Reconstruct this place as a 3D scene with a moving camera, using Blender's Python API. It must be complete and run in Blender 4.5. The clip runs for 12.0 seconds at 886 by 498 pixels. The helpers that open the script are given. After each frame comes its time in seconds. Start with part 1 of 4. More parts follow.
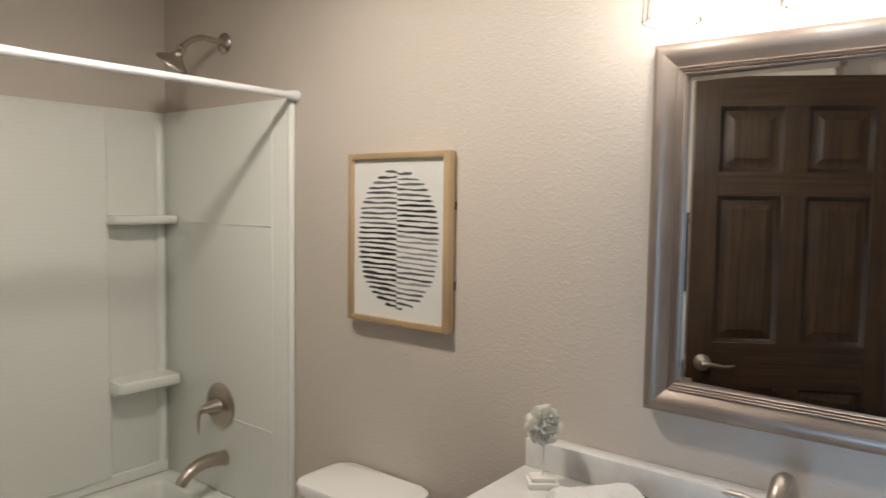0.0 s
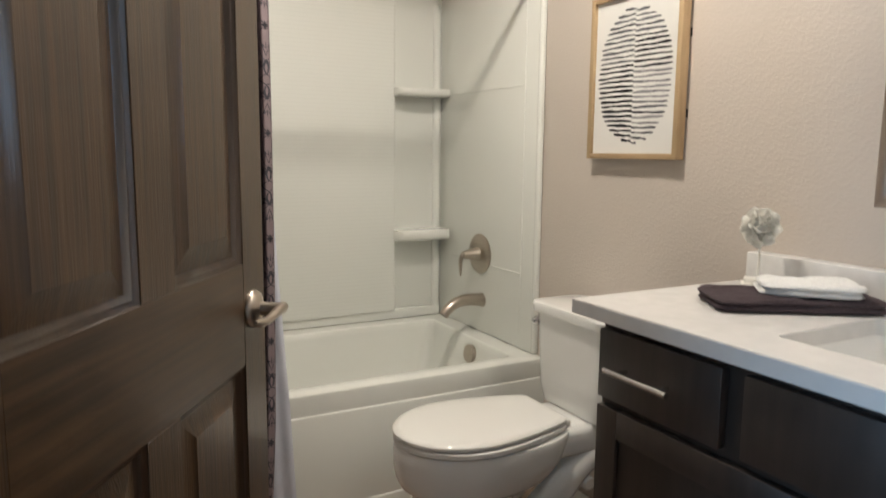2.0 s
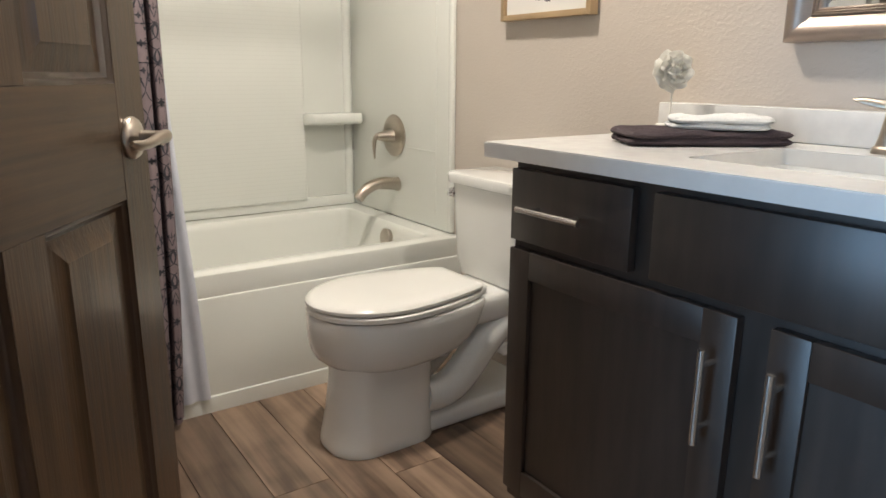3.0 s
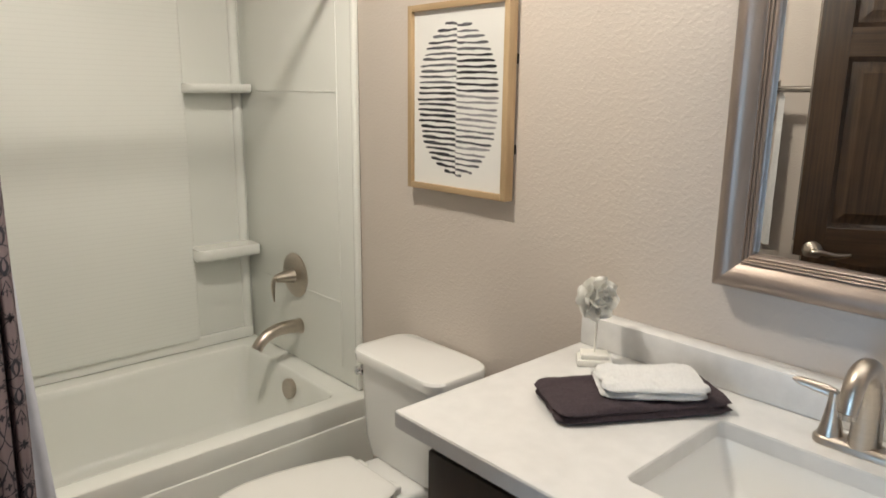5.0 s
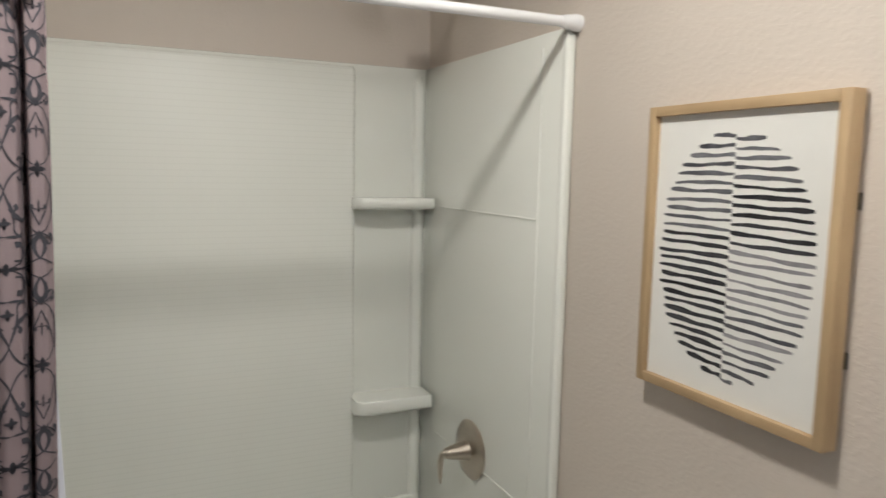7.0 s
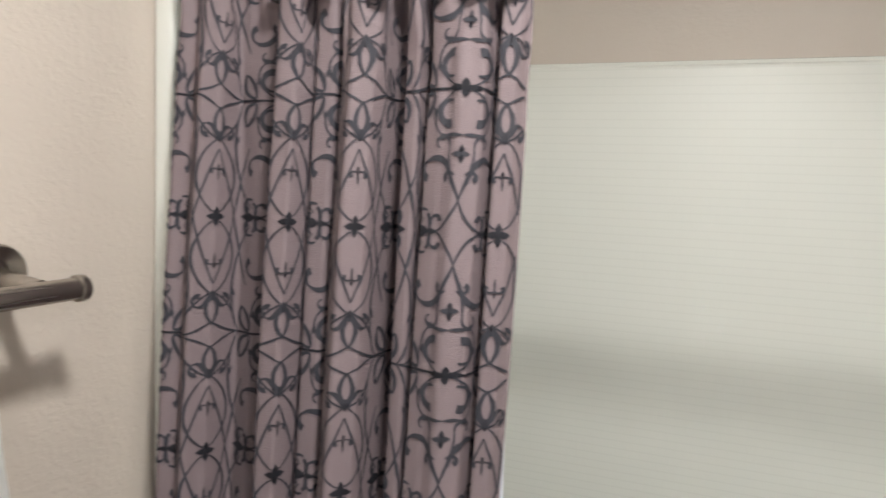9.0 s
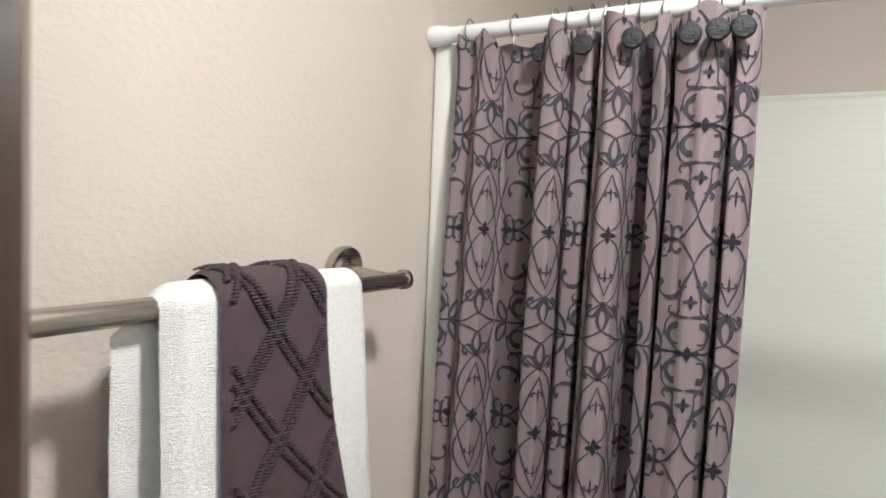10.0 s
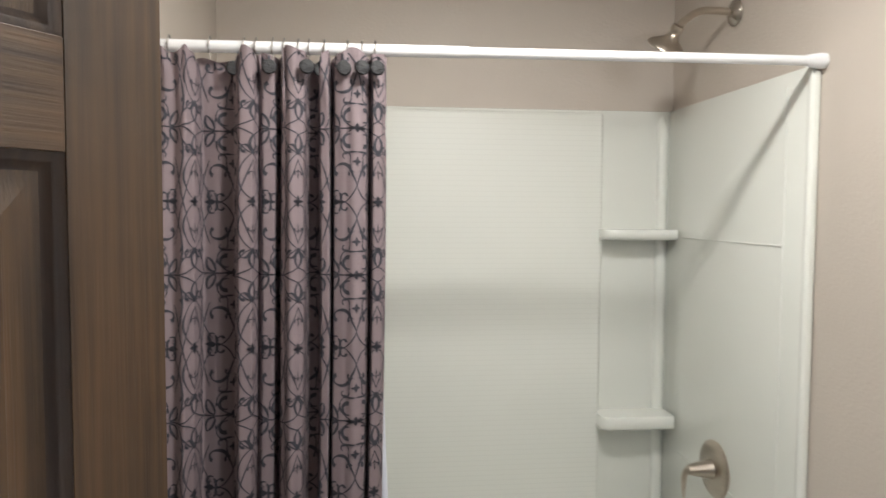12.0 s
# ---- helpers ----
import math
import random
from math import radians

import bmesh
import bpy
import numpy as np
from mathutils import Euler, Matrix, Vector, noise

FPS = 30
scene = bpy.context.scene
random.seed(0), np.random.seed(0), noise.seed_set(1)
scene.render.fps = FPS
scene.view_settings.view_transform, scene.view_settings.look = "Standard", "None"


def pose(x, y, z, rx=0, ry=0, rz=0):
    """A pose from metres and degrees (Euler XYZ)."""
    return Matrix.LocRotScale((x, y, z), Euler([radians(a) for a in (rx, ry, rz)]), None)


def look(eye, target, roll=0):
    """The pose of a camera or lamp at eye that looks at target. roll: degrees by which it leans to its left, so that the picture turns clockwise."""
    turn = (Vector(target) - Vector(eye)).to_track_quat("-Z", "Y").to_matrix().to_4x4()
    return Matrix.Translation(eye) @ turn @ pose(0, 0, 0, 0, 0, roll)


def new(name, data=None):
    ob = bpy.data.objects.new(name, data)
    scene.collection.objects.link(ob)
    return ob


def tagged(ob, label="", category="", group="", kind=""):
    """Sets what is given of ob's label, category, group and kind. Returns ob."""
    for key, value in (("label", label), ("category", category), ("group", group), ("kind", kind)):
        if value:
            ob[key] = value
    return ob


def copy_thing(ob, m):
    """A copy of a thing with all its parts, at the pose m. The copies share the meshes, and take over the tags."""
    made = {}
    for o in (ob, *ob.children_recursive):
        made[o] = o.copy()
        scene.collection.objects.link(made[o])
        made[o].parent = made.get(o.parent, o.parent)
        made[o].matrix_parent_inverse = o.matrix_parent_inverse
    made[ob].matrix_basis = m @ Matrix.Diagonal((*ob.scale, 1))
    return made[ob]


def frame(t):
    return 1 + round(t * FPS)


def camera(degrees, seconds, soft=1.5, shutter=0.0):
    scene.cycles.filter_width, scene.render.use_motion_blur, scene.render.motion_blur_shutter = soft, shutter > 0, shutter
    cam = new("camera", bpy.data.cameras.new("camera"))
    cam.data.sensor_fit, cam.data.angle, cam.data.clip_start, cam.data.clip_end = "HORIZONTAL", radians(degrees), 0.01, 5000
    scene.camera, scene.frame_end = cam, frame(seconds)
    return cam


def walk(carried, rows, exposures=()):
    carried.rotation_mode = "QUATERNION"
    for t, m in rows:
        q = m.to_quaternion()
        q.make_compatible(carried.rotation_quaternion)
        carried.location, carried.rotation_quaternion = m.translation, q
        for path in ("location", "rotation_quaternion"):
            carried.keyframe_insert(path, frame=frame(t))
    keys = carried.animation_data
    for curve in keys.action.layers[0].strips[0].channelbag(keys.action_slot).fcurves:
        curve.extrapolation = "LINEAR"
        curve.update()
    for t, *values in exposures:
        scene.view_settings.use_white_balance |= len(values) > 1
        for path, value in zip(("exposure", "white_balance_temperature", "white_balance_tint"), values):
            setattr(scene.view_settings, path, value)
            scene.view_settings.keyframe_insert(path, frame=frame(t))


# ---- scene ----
cam = camera(65.2, 12.0, 1.5, 0.25)
PATH = [
    (0, (1.757, 0.013, 1.544), (0.526, 1.583, 1.406), 0.8),
    (0.5, (1.824, 0.067, 1.539), (0.29, 1.342, 1.391), 1.0),
    (1, (1.981, 0.063, 1.522), (0.273, 1.093, 1.371), 1.1),
    (1.5, (2.037, 0.025, 1.383), (0.265, 0.936, 1.206), 1.2),
    (2, (2.037, -0.002, 1.193), (0.289, 0.929, 0.92), 0.6),
    (2.5, (2.02, 0.024, 1.049), (0.348, 1.043, 0.643), 0.3),
    (2.7, (2.019, 0.033, 1.009), (0.379, 1.084, 0.556), 0.2),
    (4.3, (1.937, 0.135, 1.297), (0.462, 1.379, 0.77), 0.5),
    (4.5, (1.898, 0.164, 1.347), (0.434, 1.431, 0.844), 0.5),
    (5, (1.791, 0.218, 1.447), (0.345, 1.528, 1.009), 0.6),
    (5.5, (1.675, 0.28, 1.511), (0.246, 1.633, 1.153), 0.6),
    (6, (1.542, 0.374, 1.542), (0.106, 1.736, 1.255), 0.8),
    (6.5, (1.385, 0.527, 1.557), (-0.212, 1.706, 1.316), 1.0),
    (7, (1.227, 0.621, 1.562), (-0.575, 1.459, 1.335), 1.2),
    (7.2, (1.148, 0.644, 1.567), (-0.718, 1.331, 1.346), 1.2),
    (8.8, (0.699, 0.721, 1.605), (-1.226, 0.193, 1.406), 2.3),
    (9, (0.697, 0.709, 1.601), (-1.167, 0.005, 1.418), 2.3),
    (9.5, (0.779, 0.673, 1.595), (-0.944, -0.331, 1.438), 2.1),
    (10, (0.973, 0.65, 1.581), (-0.737, -0.381, 1.463), 2.2),
    (10.5, (1.149, 0.664, 1.583), (-0.666, -0.174, 1.514), 1.9),
    (11, (1.304, 0.645, 1.561), (-0.615, 0.085, 1.505), 1.5),
    (11.5, (1.409, 0.601, 1.543), (-0.576, 0.373, 1.472), 0.9),
    (12, (1.465, 0.488, 1.533), (-0.521, 0.697, 1.423), 0.3),
]
EXPOSURE = [(0, -0.44, 6450, 10), (1.5, -0.17, 6450, 10), (2.0, 0.0, 6450, 10), (2.5, 0.43, 6400, 10), (4.5, 0.06, 6550, 9), (5.5, -0.18, 6300, 9), (6.5, -0.42, 6060, 9), (7.0, -0.28, 6000, 8), (9.0, 0.10, 5880, 8), (10.5, 0.16, 5720, 8), (12.0, 0.14, 5900, 8)]
walk(cam, [(t, look(eye, target, roll)) for t, eye, target, roll in PATH], EXPOSURE)

# ---- light ----
world = bpy.data.worlds.new("world")
scene.world = world
world.use_nodes = True
wn = world.node_tree.nodes
sky = wn.new("ShaderNodeTexSky")
sky.sky_type, sky.sun_disc = "NISHITA", False
sky.sun_elevation, sky.sun_rotation = radians(40), radians(60)
wn["Background"].inputs[1].default_value = 0.12
world.node_tree.links.new(sky.outputs[0], wn["Background"].inputs[0])


def lamp(name, kind, m, watts, colour, size):
    data = bpy.data.lights.new(name, kind)
    data.energy, data.color = watts, colour
    if kind == "AREA":
        data.shape, data.size = "DISK", size
    elif kind == "SUN":
        data.angle = size
    else:
        data.shadow_soft_size = size
    ob = new(name, data)
    ob.matrix_world = m
    return ob


lamp("sun", "SUN", look((0, 0, 5), (-0.66, -0.38, 4.35)), 2.5, (1, 0.95, 0.88), radians(0.5))
WARM = (1.0, 0.915, 0.79)
LIGHT_X, LIGHT_Y = 0.52, 0.78
lamp("ceiling_lamp", "AREA", look((LIGHT_X, LIGHT_Y, 2.372), (LIGHT_X, LIGHT_Y, 0)), 19.0, WARM, 0.16)
BULBS = (1.250, 1.503, 1.756)
for bx in BULBS:
    lamp("vanity_bulb_lamp", "POINT", pose(bx, 1.375, 1.955), 1.8, (1.0, 0.955, 0.88), 0.03)
win = lamp("window_daylight", "AREA", look((1.55, -3.0, 1.1), (1.55, 0, 1.1)), 88.0, (0.40, 0.67, 1.0), 1.2)
win.data.shape = "RECTANGLE"
win.data.size, win.data.size_y = 1.55, 1.95

# ---- materials ----


def mat(name, base, rough=0.5, metal=0.0, vary=0.06, scale=6.0, bump=0.0, bscale=80.0, coat=0.0, second=None, stretch=(1, 1, 1), object_random=0.0, detail=4.0):
    """A surface with soft colour variation at two scales and a fine relief."""
    m = bpy.data.materials.new(name)
    m.use_nodes = True
    nt = m.node_tree
    n, l = nt.nodes, nt.links
    b = n["Principled BSDF"]
    b.inputs["Roughness"].default_value, b.inputs["Metallic"].default_value = rough, metal
    b.inputs["Coat Weight"].default_value = coat
    b.inputs["Coat Roughness"].default_value = 0.08
    co = n.new("ShaderNodeTexCoord")
    mp = n.new("ShaderNodeMapping")
    mp.inputs["Scale"].default_value = stretch
    l.new(co.outputs["Object"], mp.inputs[0])
    big = n.new("ShaderNodeTexNoise")
    big.inputs["Scale"].default_value, big.inputs["Detail"].default_value = scale, detail
    l.new(mp.outputs[0], big.inputs["Vector"])
    ramp = n.new("ShaderNodeMix")
    ramp.data_type = "RGBA"
    dark = second or tuple(c * (1 - 2 * vary) for c in base)
    ramp.inputs[6].default_value, ramp.inputs[7].default_value = (*dark, 1), (*base, 1)
    spread = n.new("ShaderNodeMapRange")
    spread.inputs[1].default_value, spread.inputs[2].default_value = 0.32, 0.68
    l.new(big.outputs[0], spread.inputs[0])
    l.new(spread.outputs[0], ramp.inputs[0])
    colour = ramp.outputs[2]
    if object_random:
        info = n.new("ShaderNodeObjectInfo")
        hsv = n.new("ShaderNodeHueSaturation")
        rng = n.new("ShaderNodeMapRange")
        rng.inputs[3].default_value, rng.inputs[4].default_value = 1 - object_random, 1 + object_random
        l.new(info.outputs["Random"], rng.inputs[0])
        l.new(rng.outputs[0], hsv.inputs["Value"])
        l.new(colour, hsv.inputs["Color"])
        colour = hsv.outputs[0]
    l.new(colour, b.inputs["Base Color"])
    rr = n.new("ShaderNodeMapRange")
    rr.inputs[3].default_value, rr.inputs[4].default_value = rough * 0.85, min(1, rough * 1.15)
    l.new(big.outputs[0], rr.inputs[0])
    l.new(rr.outputs[0], b.inputs["Roughness"])
    if bump:
        fine = n.new("ShaderNodeTexNoise")
        fine.inputs["Scale"].default_value, fine.inputs["Detail"].default_value = bscale, 3
        l.new(mp.outputs[0], fine.inputs["Vector"])
        bp = n.new("ShaderNodeBump")
        bp.inputs["Strength"].default_value, bp.inputs["Distance"].default_value = 1.0, bump
        l.new(fine.outputs[0], bp.inputs["Height"])
        l.new(bp.outputs[0], b.inputs["Normal"])
    return m


def wall_paint():
    """Eggshell paint over a hand-trowelled orange-peel texture."""
    m = mat("wall_paint", (0.60, 0.535, 0.475), 0.5, vary=0.02, scale=2.5)
    nt = m.node_tree
    n, l = nt.nodes, nt.links
    co = n["Texture Coordinate"]
    a = n.new("ShaderNodeTexNoise")
    a.inputs["Scale"].default_value, a.inputs["Detail"].default_value = 105, 3.0
    a.inputs["Distortion"].default_value = 0.25
    c = n.new("ShaderNodeTexNoise")
    c.inputs["Scale"].default_value, c.inputs["Detail"].default_value = 260, 3
    flat = n.new("ShaderNodeMapping")
    flat.inputs["Scale"].default_value = (0.92, 0.92, 1.1)
    l.new(co.outputs["Object"], flat.inputs["Vector"])
    for t in (a, c):
        l.new(flat.outputs[0], t.inputs["Vector"])
    r = n.new("ShaderNodeMapRange")
    r.inputs[1].default_value, r.inputs[2].default_value = 0.45, 0.62
    l.new(a.outputs[0], r.inputs[0])
    s = n.new("ShaderNodeMath")
    s.operation = "MULTIPLY_ADD"
    s.inputs[1].default_value = 0.5
    l.new(c.outputs[0], s.inputs[0])
    l.new(r.outputs[0], s.inputs[2])
    bp = n.new("ShaderNodeBump")
    bp.inputs["Strength"].default_value, bp.inputs["Distance"].default_value = 1.0, 0.00027
    l.new(s.outputs[0], bp.inputs["Height"])
    l.new(bp.outputs[0], n["Principled BSDF"].inputs["Normal"])
    return m


def wood(name, light, dark, rough=0.4, grain=(55, 55, 3.0), object_random=0.08, coat=0.15, bump=0.0002, sheen=0.3):
    """Stained wood: long streaks along the local z axis, broken by pores."""
    m = mat(name, light, rough, second=dark, scale=1.0, stretch=grain, bump=bump, bscale=4.0, object_random=object_random, coat=coat, detail=6)
    nt = m.node_tree
    n, l = nt.nodes, nt.links
    n["Principled BSDF"].inputs["Coat Roughness"].default_value = sheen
    mix = n["Mix"]
    cloud = n.new("ShaderNodeTexNoise")
    cloud.inputs["Scale"].default_value, cloud.inputs["Detail"].default_value = 7, 3
    l.new(n["Texture Coordinate"].outputs["Object"], cloud.inputs["Vector"])
    add = n.new("ShaderNodeMath")
    add.operation = "ADD"
    sub = n.new("ShaderNodeMath")
    sub.operation = "MULTIPLY_ADD"
    sub.inputs[1].default_value, sub.inputs[2].default_value = 1.1, -0.55
    l.new(cloud.outputs[0], sub.inputs[0])
    l.new(mix.inputs[0].links[0].from_socket, add.inputs[0])
    l.new(sub.outputs[0], add.inputs[1])
    add.use_clamp = True
    l.new(add.outputs[0], mix.inputs[0])
    return m


def tile_acrylic():
    """Acrylic sheet moulded with a fine grid of small squares."""
    m = mat("moulded_acrylic", (0.80, 0.81, 0.765), 0.42, vary=0.01, scale=2, coat=0.35)
    nt = m.node_tree
    n, l = nt.nodes, nt.links
    co = n["Texture Coordinate"]
    sep = n.new("ShaderNodeSeparateXYZ")
    l.new(co.outputs["Object"], sep.inputs[0])
    heights = []
    for axis in (1, 2):
        k = n.new("ShaderNodeMath")
        k.operation = "PINGPONG"
        k.inputs[1].default_value = 0.0085
        l.new(sep.outputs[axis], k.inputs[0])
        r = n.new("ShaderNodeMapRange")
        r.inputs[1].default_value, r.inputs[2].default_value = 0.0, 0.0021
        l.new(k.outputs[0], r.inputs[0])
        inv = n.new("ShaderNodeMath")
        inv.operation = "SUBTRACT"
        inv.inputs[0].default_value = 1.0
        l.new(r.outputs[0], inv.inputs[1])
        sq = n.new("ShaderNodeMath")
        sq.operation = "POWER"
        sq.inputs[1].default_value = 2.0
        l.new(inv.outputs[0], sq.inputs[0])
        up = n.new("ShaderNodeMath")
        up.operation = "MULTIPLY_ADD"
        up.inputs[1].default_value, up.inputs[2].default_value = (-0.12 if axis == 1 else -1.0), 1.0
        l.new(sq.outputs[0], up.inputs[0])
        heights.append(up)
    mn = n.new("ShaderNodeMath")
    mn.operation = "MINIMUM"
    l.new(heights[0].outputs[0], mn.inputs[0])
    l.new(heights[1].outputs[0], mn.inputs[1])
    bp = n.new("ShaderNodeBump")
    bp.inputs["Strength"].default_value, bp.inputs["Distance"].default_value = 1.0, 0.0007
    l.new(mn.outputs[0], bp.inputs["Height"])
    ridge = n.new("ShaderNodeMapRange")
    ridge.inputs[1].default_value, ridge.inputs[2].default_value = 0.88, 0.95
    ridge.inputs[3].default_value, ridge.inputs[4].default_value = 0.045, 0.65
    n["Principled BSDF"].inputs["Coat Weight"].default_value = 0.7
    l.new(mn.outputs[0], ridge.inputs[0])
    l.new(ridge.outputs[0], n["Principled BSDF"].inputs["Coat Roughness"])
    l.new(bp.outputs[0], n["Principled BSDF"].inputs["Coat Normal"])
    return m


def brushed(name, base, rough, stretch):
    return mat(name, base, rough, 1.0, vary=0.04, scale=3, bump=0.00006, bscale=120, stretch=stretch)


def glow(name, colour, power):
    m = bpy.data.materials.new(name)
    m.use_nodes = True
    b = m.node_tree.nodes["Principled BSDF"]
    b.inputs["Base Color"].default_value = (0.9, 0.88, 0.84, 1)
    b.inputs["Emission Color"].default_value = (*colour, 1)
    b.inputs["Emission Strength"].default_value = power
    return m


def glass(name, rough=0.0):
    m = bpy.data.materials.new(name)
    m.use_nodes = True
    b = m.node_tree.nodes["Principled BSDF"]
    b.inputs["Base Color"].default_value = (1, 1, 1, 1)
    b.inputs["Roughness"].default_value = rough
    b.inputs["Transmission Weight"].default_value = 1.0
    b.inputs["IOR"].default_value = 1.45
    return m


M_WALL = wall_paint()
M_CEIL = mat("ceiling_paint", (0.78, 0.76, 0.73), 0.8, vary=0.02, scale=3, bump=0.0008, bscale=70)
M_ACRYL = mat("gloss_acrylic", (0.80, 0.81, 0.765), 0.12, vary=0.01, scale=2, coat=0.3, bump=0.0004, bscale=3)
M_TILE = tile_acrylic()
M_PORC = mat("vitreous_china", (0.82, 0.815, 0.79), 0.09, vary=0.008, scale=3, coat=0.5)
M_SEAT = mat("white_seat_plastic", (0.82, 0.81, 0.775), 0.16, vary=0.01, scale=4)
M_QUARTZ = mat("white_quartz", (0.71, 0.70, 0.68), 0.22, vary=0.03, scale=30, coat=0.1, detail=8)
M_SPLASH = mat("white_quartz_splash", (0.74, 0.73, 0.715), 0.25, vary=0.05, scale=28, detail=8)
M_ESPRESSO = wood("espresso_cabinet", (0.043, 0.029, 0.022), (0.025, 0.017, 0.013), 0.44, (45, 45, 5), 0.05, 0.42, 0.0002, 0.34)
# near-black: recess shade put into the colour; print backing and turn buttons share it
M_TOE = mat("black_and_recess_shade", (0.012, 0.010, 0.009), 0.7)
M_DOOR = wood("stained_door", (0.082, 0.0440, 0.0190), (0.032, 0.0172, 0.0078), 0.38, (80, 80, 2.6), 0.06, 0.40, 0.0006, 0.20)
M_DOOR.node_tree.nodes["Principled BSDF"].inputs["Specular IOR Level"].default_value = 0.42
M_GROOVE = wood("stained_moulding", (0.050, 0.028, 0.015), (0.024, 0.013, 0.008), 0.36, (70, 70, 2.2), 0.0, 0.1)
M_NICKEL = brushed("brushed_nickel", (0.52, 0.46, 0.395), 0.31, (6, 6, 60))
M_NICKEL_D = brushed("dark_brushed_nickel", (0.47, 0.43, 0.39), 0.26, (1, 60, 60))
M_CHROME = mat("chrome", (0.75, 0.75, 0.75), 0.06, 1.0, vary=0.01)
M_STEEL = brushed("brushed_steel_pull", (0.68, 0.67, 0.66), 0.25, (60, 4, 4))
M_FRAME = mat("champagne_frame", (0.37, 0.30, 0.255), 0.36, 0.72, vary=0.10, scale=2.5, bump=0.0001, bscale=90, stretch=(3, 30, 3))
M_MIRROR = mat("silvered_glass", (0.70, 0.71, 0.71), 0.0, 1.0, vary=0.0)
M_OAK = wood("pale_oak_frame", (0.47, 0.335, 0.19), (0.37, 0.255, 0.14), 0.5, (55, 55, 5), 0.05, 0.0)
M_PAPER = mat("art_paper", (0.74, 0.73, 0.70), 0.7, vary=0.01, scale=30, bump=0.0001, bscale=400)
M_ROD = mat("white_rod_enamel", (0.80, 0.80, 0.82), 0.22, vary=0.01, scale=9)
M_WIRE = mat("hook_wire", (0.30, 0.28, 0.26), 0.35, 1.0, vary=0.02)
M_BUTTON = mat("black_resin_disc", (0.016, 0.015, 0.018), 0.62, vary=0.3, scale=60, bump=0.004, bscale=120)
M_CURTAIN = mat("mauve_woven_cloth", (0.240, 0.186, 0.200), 0.72, vary=0.07, scale=14, bump=0.0009, bscale=1.0, stretch=(260, 260, 900))
M_SCROLL = mat("charcoal_woven_scroll", (0.041, 0.040, 0.053), 0.78, vary=0.12, scale=40, bump=0.0004, bscale=500)
M_LINER = mat("pale_liner", (0.62, 0.64, 0.72), 0.55, vary=0.04, scale=14, bump=0.001, bscale=30)
M_TERRY = mat("white_terry", (0.82, 0.815, 0.80), 0.95, vary=0.05, scale=220, bump=0.0022, bscale=650)
M_PLUM = mat("plum_grey_cotton", (0.070, 0.046, 0.055), 0.9, vary=0.10, scale=40, bump=0.001, bscale=600)
M_PLUMRIB = mat("plum_grey_rib", (0.064, 0.043, 0.050), 0.95, vary=0.2, scale=200, bump=0.003, bscale=300)
M_CERAMIC = mat("matte_ceramic", (0.86, 0.84, 0.78), 0.45, vary=0.03, scale=20)
M_CASING = mat("stained_casing", (0.075, 0.050, 0.036), 0.4, vary=0.1, scale=5, stretch=(30, 30, 2))
M_LAMPGLASS = glass("clear_ribbed_glass", 0.02)
M_BULB = glow("lit_bulb", (1.0, 0.93, 0.82), 30.0)
M_DIFFUSER = glow("lit_diffuser", (1.0, 0.9, 0.78), 6.0)
M_PLANK = wood("brown_vinyl_plank", (0.330, 0.228, 0.160), (0.105, 0.068, 0.048), 0.40, (26, 26, 1.6), 0.42, 0.0, 0.0004)
M_SEAM = mat("plank_seam", (0.03, 0.022, 0.018), 0.8)
M_CARPET = mat("hall_carpet", (0.30, 0.27, 0.23), 0.95, vary=0.1, scale=60, bump=0.004, bscale=200)

# ---- mesh helpers ----


def box(bm, x0, x1, y0, y1, z0, z1, bev=0.0, seg=2):
    vs = [bm.verts.new((x, y, z)) for x in (x0, x1) for y in (y0, y1) for z in (z0, z1)]
    fs = [bm.faces.new([vs[i] for i in q]) for q in ((0, 1, 3, 2), (4, 6, 7, 5), (0, 4, 5, 1), (2, 3, 7, 6), (0, 2, 6, 4), (1, 5, 7, 3))]
    if bev:
        es = {e for f in fs for e in f.edges}
        bmesh.ops.bevel(bm, geom=list(es), offset=bev, segments=seg, affect="EDGES", profile=0.5)
    return bm


def boxed(*a, **k):
    return box(bmesh.new(), *a, **k)


def loft(bm, rings, closed=True, cap0=False, cap1=False):
    """Quads between rings of points; every ring has as many points."""
    rows = [[bm.verts.new(p) for p in r] for r in rings]
    k = len(rows[0])
    for a, b in zip(rows, rows[1:]):
        for i in range(k if closed else k - 1):
            j = (i + 1) % k
            bm.faces.new((a[i], a[j], b[j], b[i]))
    if cap0:
        bm.faces.new(rows[0][::-1])
    if cap1:
        bm.faces.new(rows[-1])
    return rows


def circle(c, u, v, r, k=24, rv=None):
    c, u, v = Vector(c), Vector(u), Vector(v)
    rv = r if rv is None else rv
    return [c + u * (r * math.cos(2 * math.pi * i / k)) + v * (rv * math.sin(2 * math.pi * i / k)) for i in range(k)]


def lathe(bm, origin, axis, profile, k=28, up=None):
    """profile: (distance along the axis, radius) pairs."""
    a = Vector(axis).normalized()
    u = a.orthogonal().normalized() if up is None else Vector(up)
    v = a.cross(u)
    o = Vector(origin)
    rings = [circle(o + a * d, u, v, max(r, 1e-4), k) for d, r in profile]
    loft(bm, rings, True, True, True)
    return bm


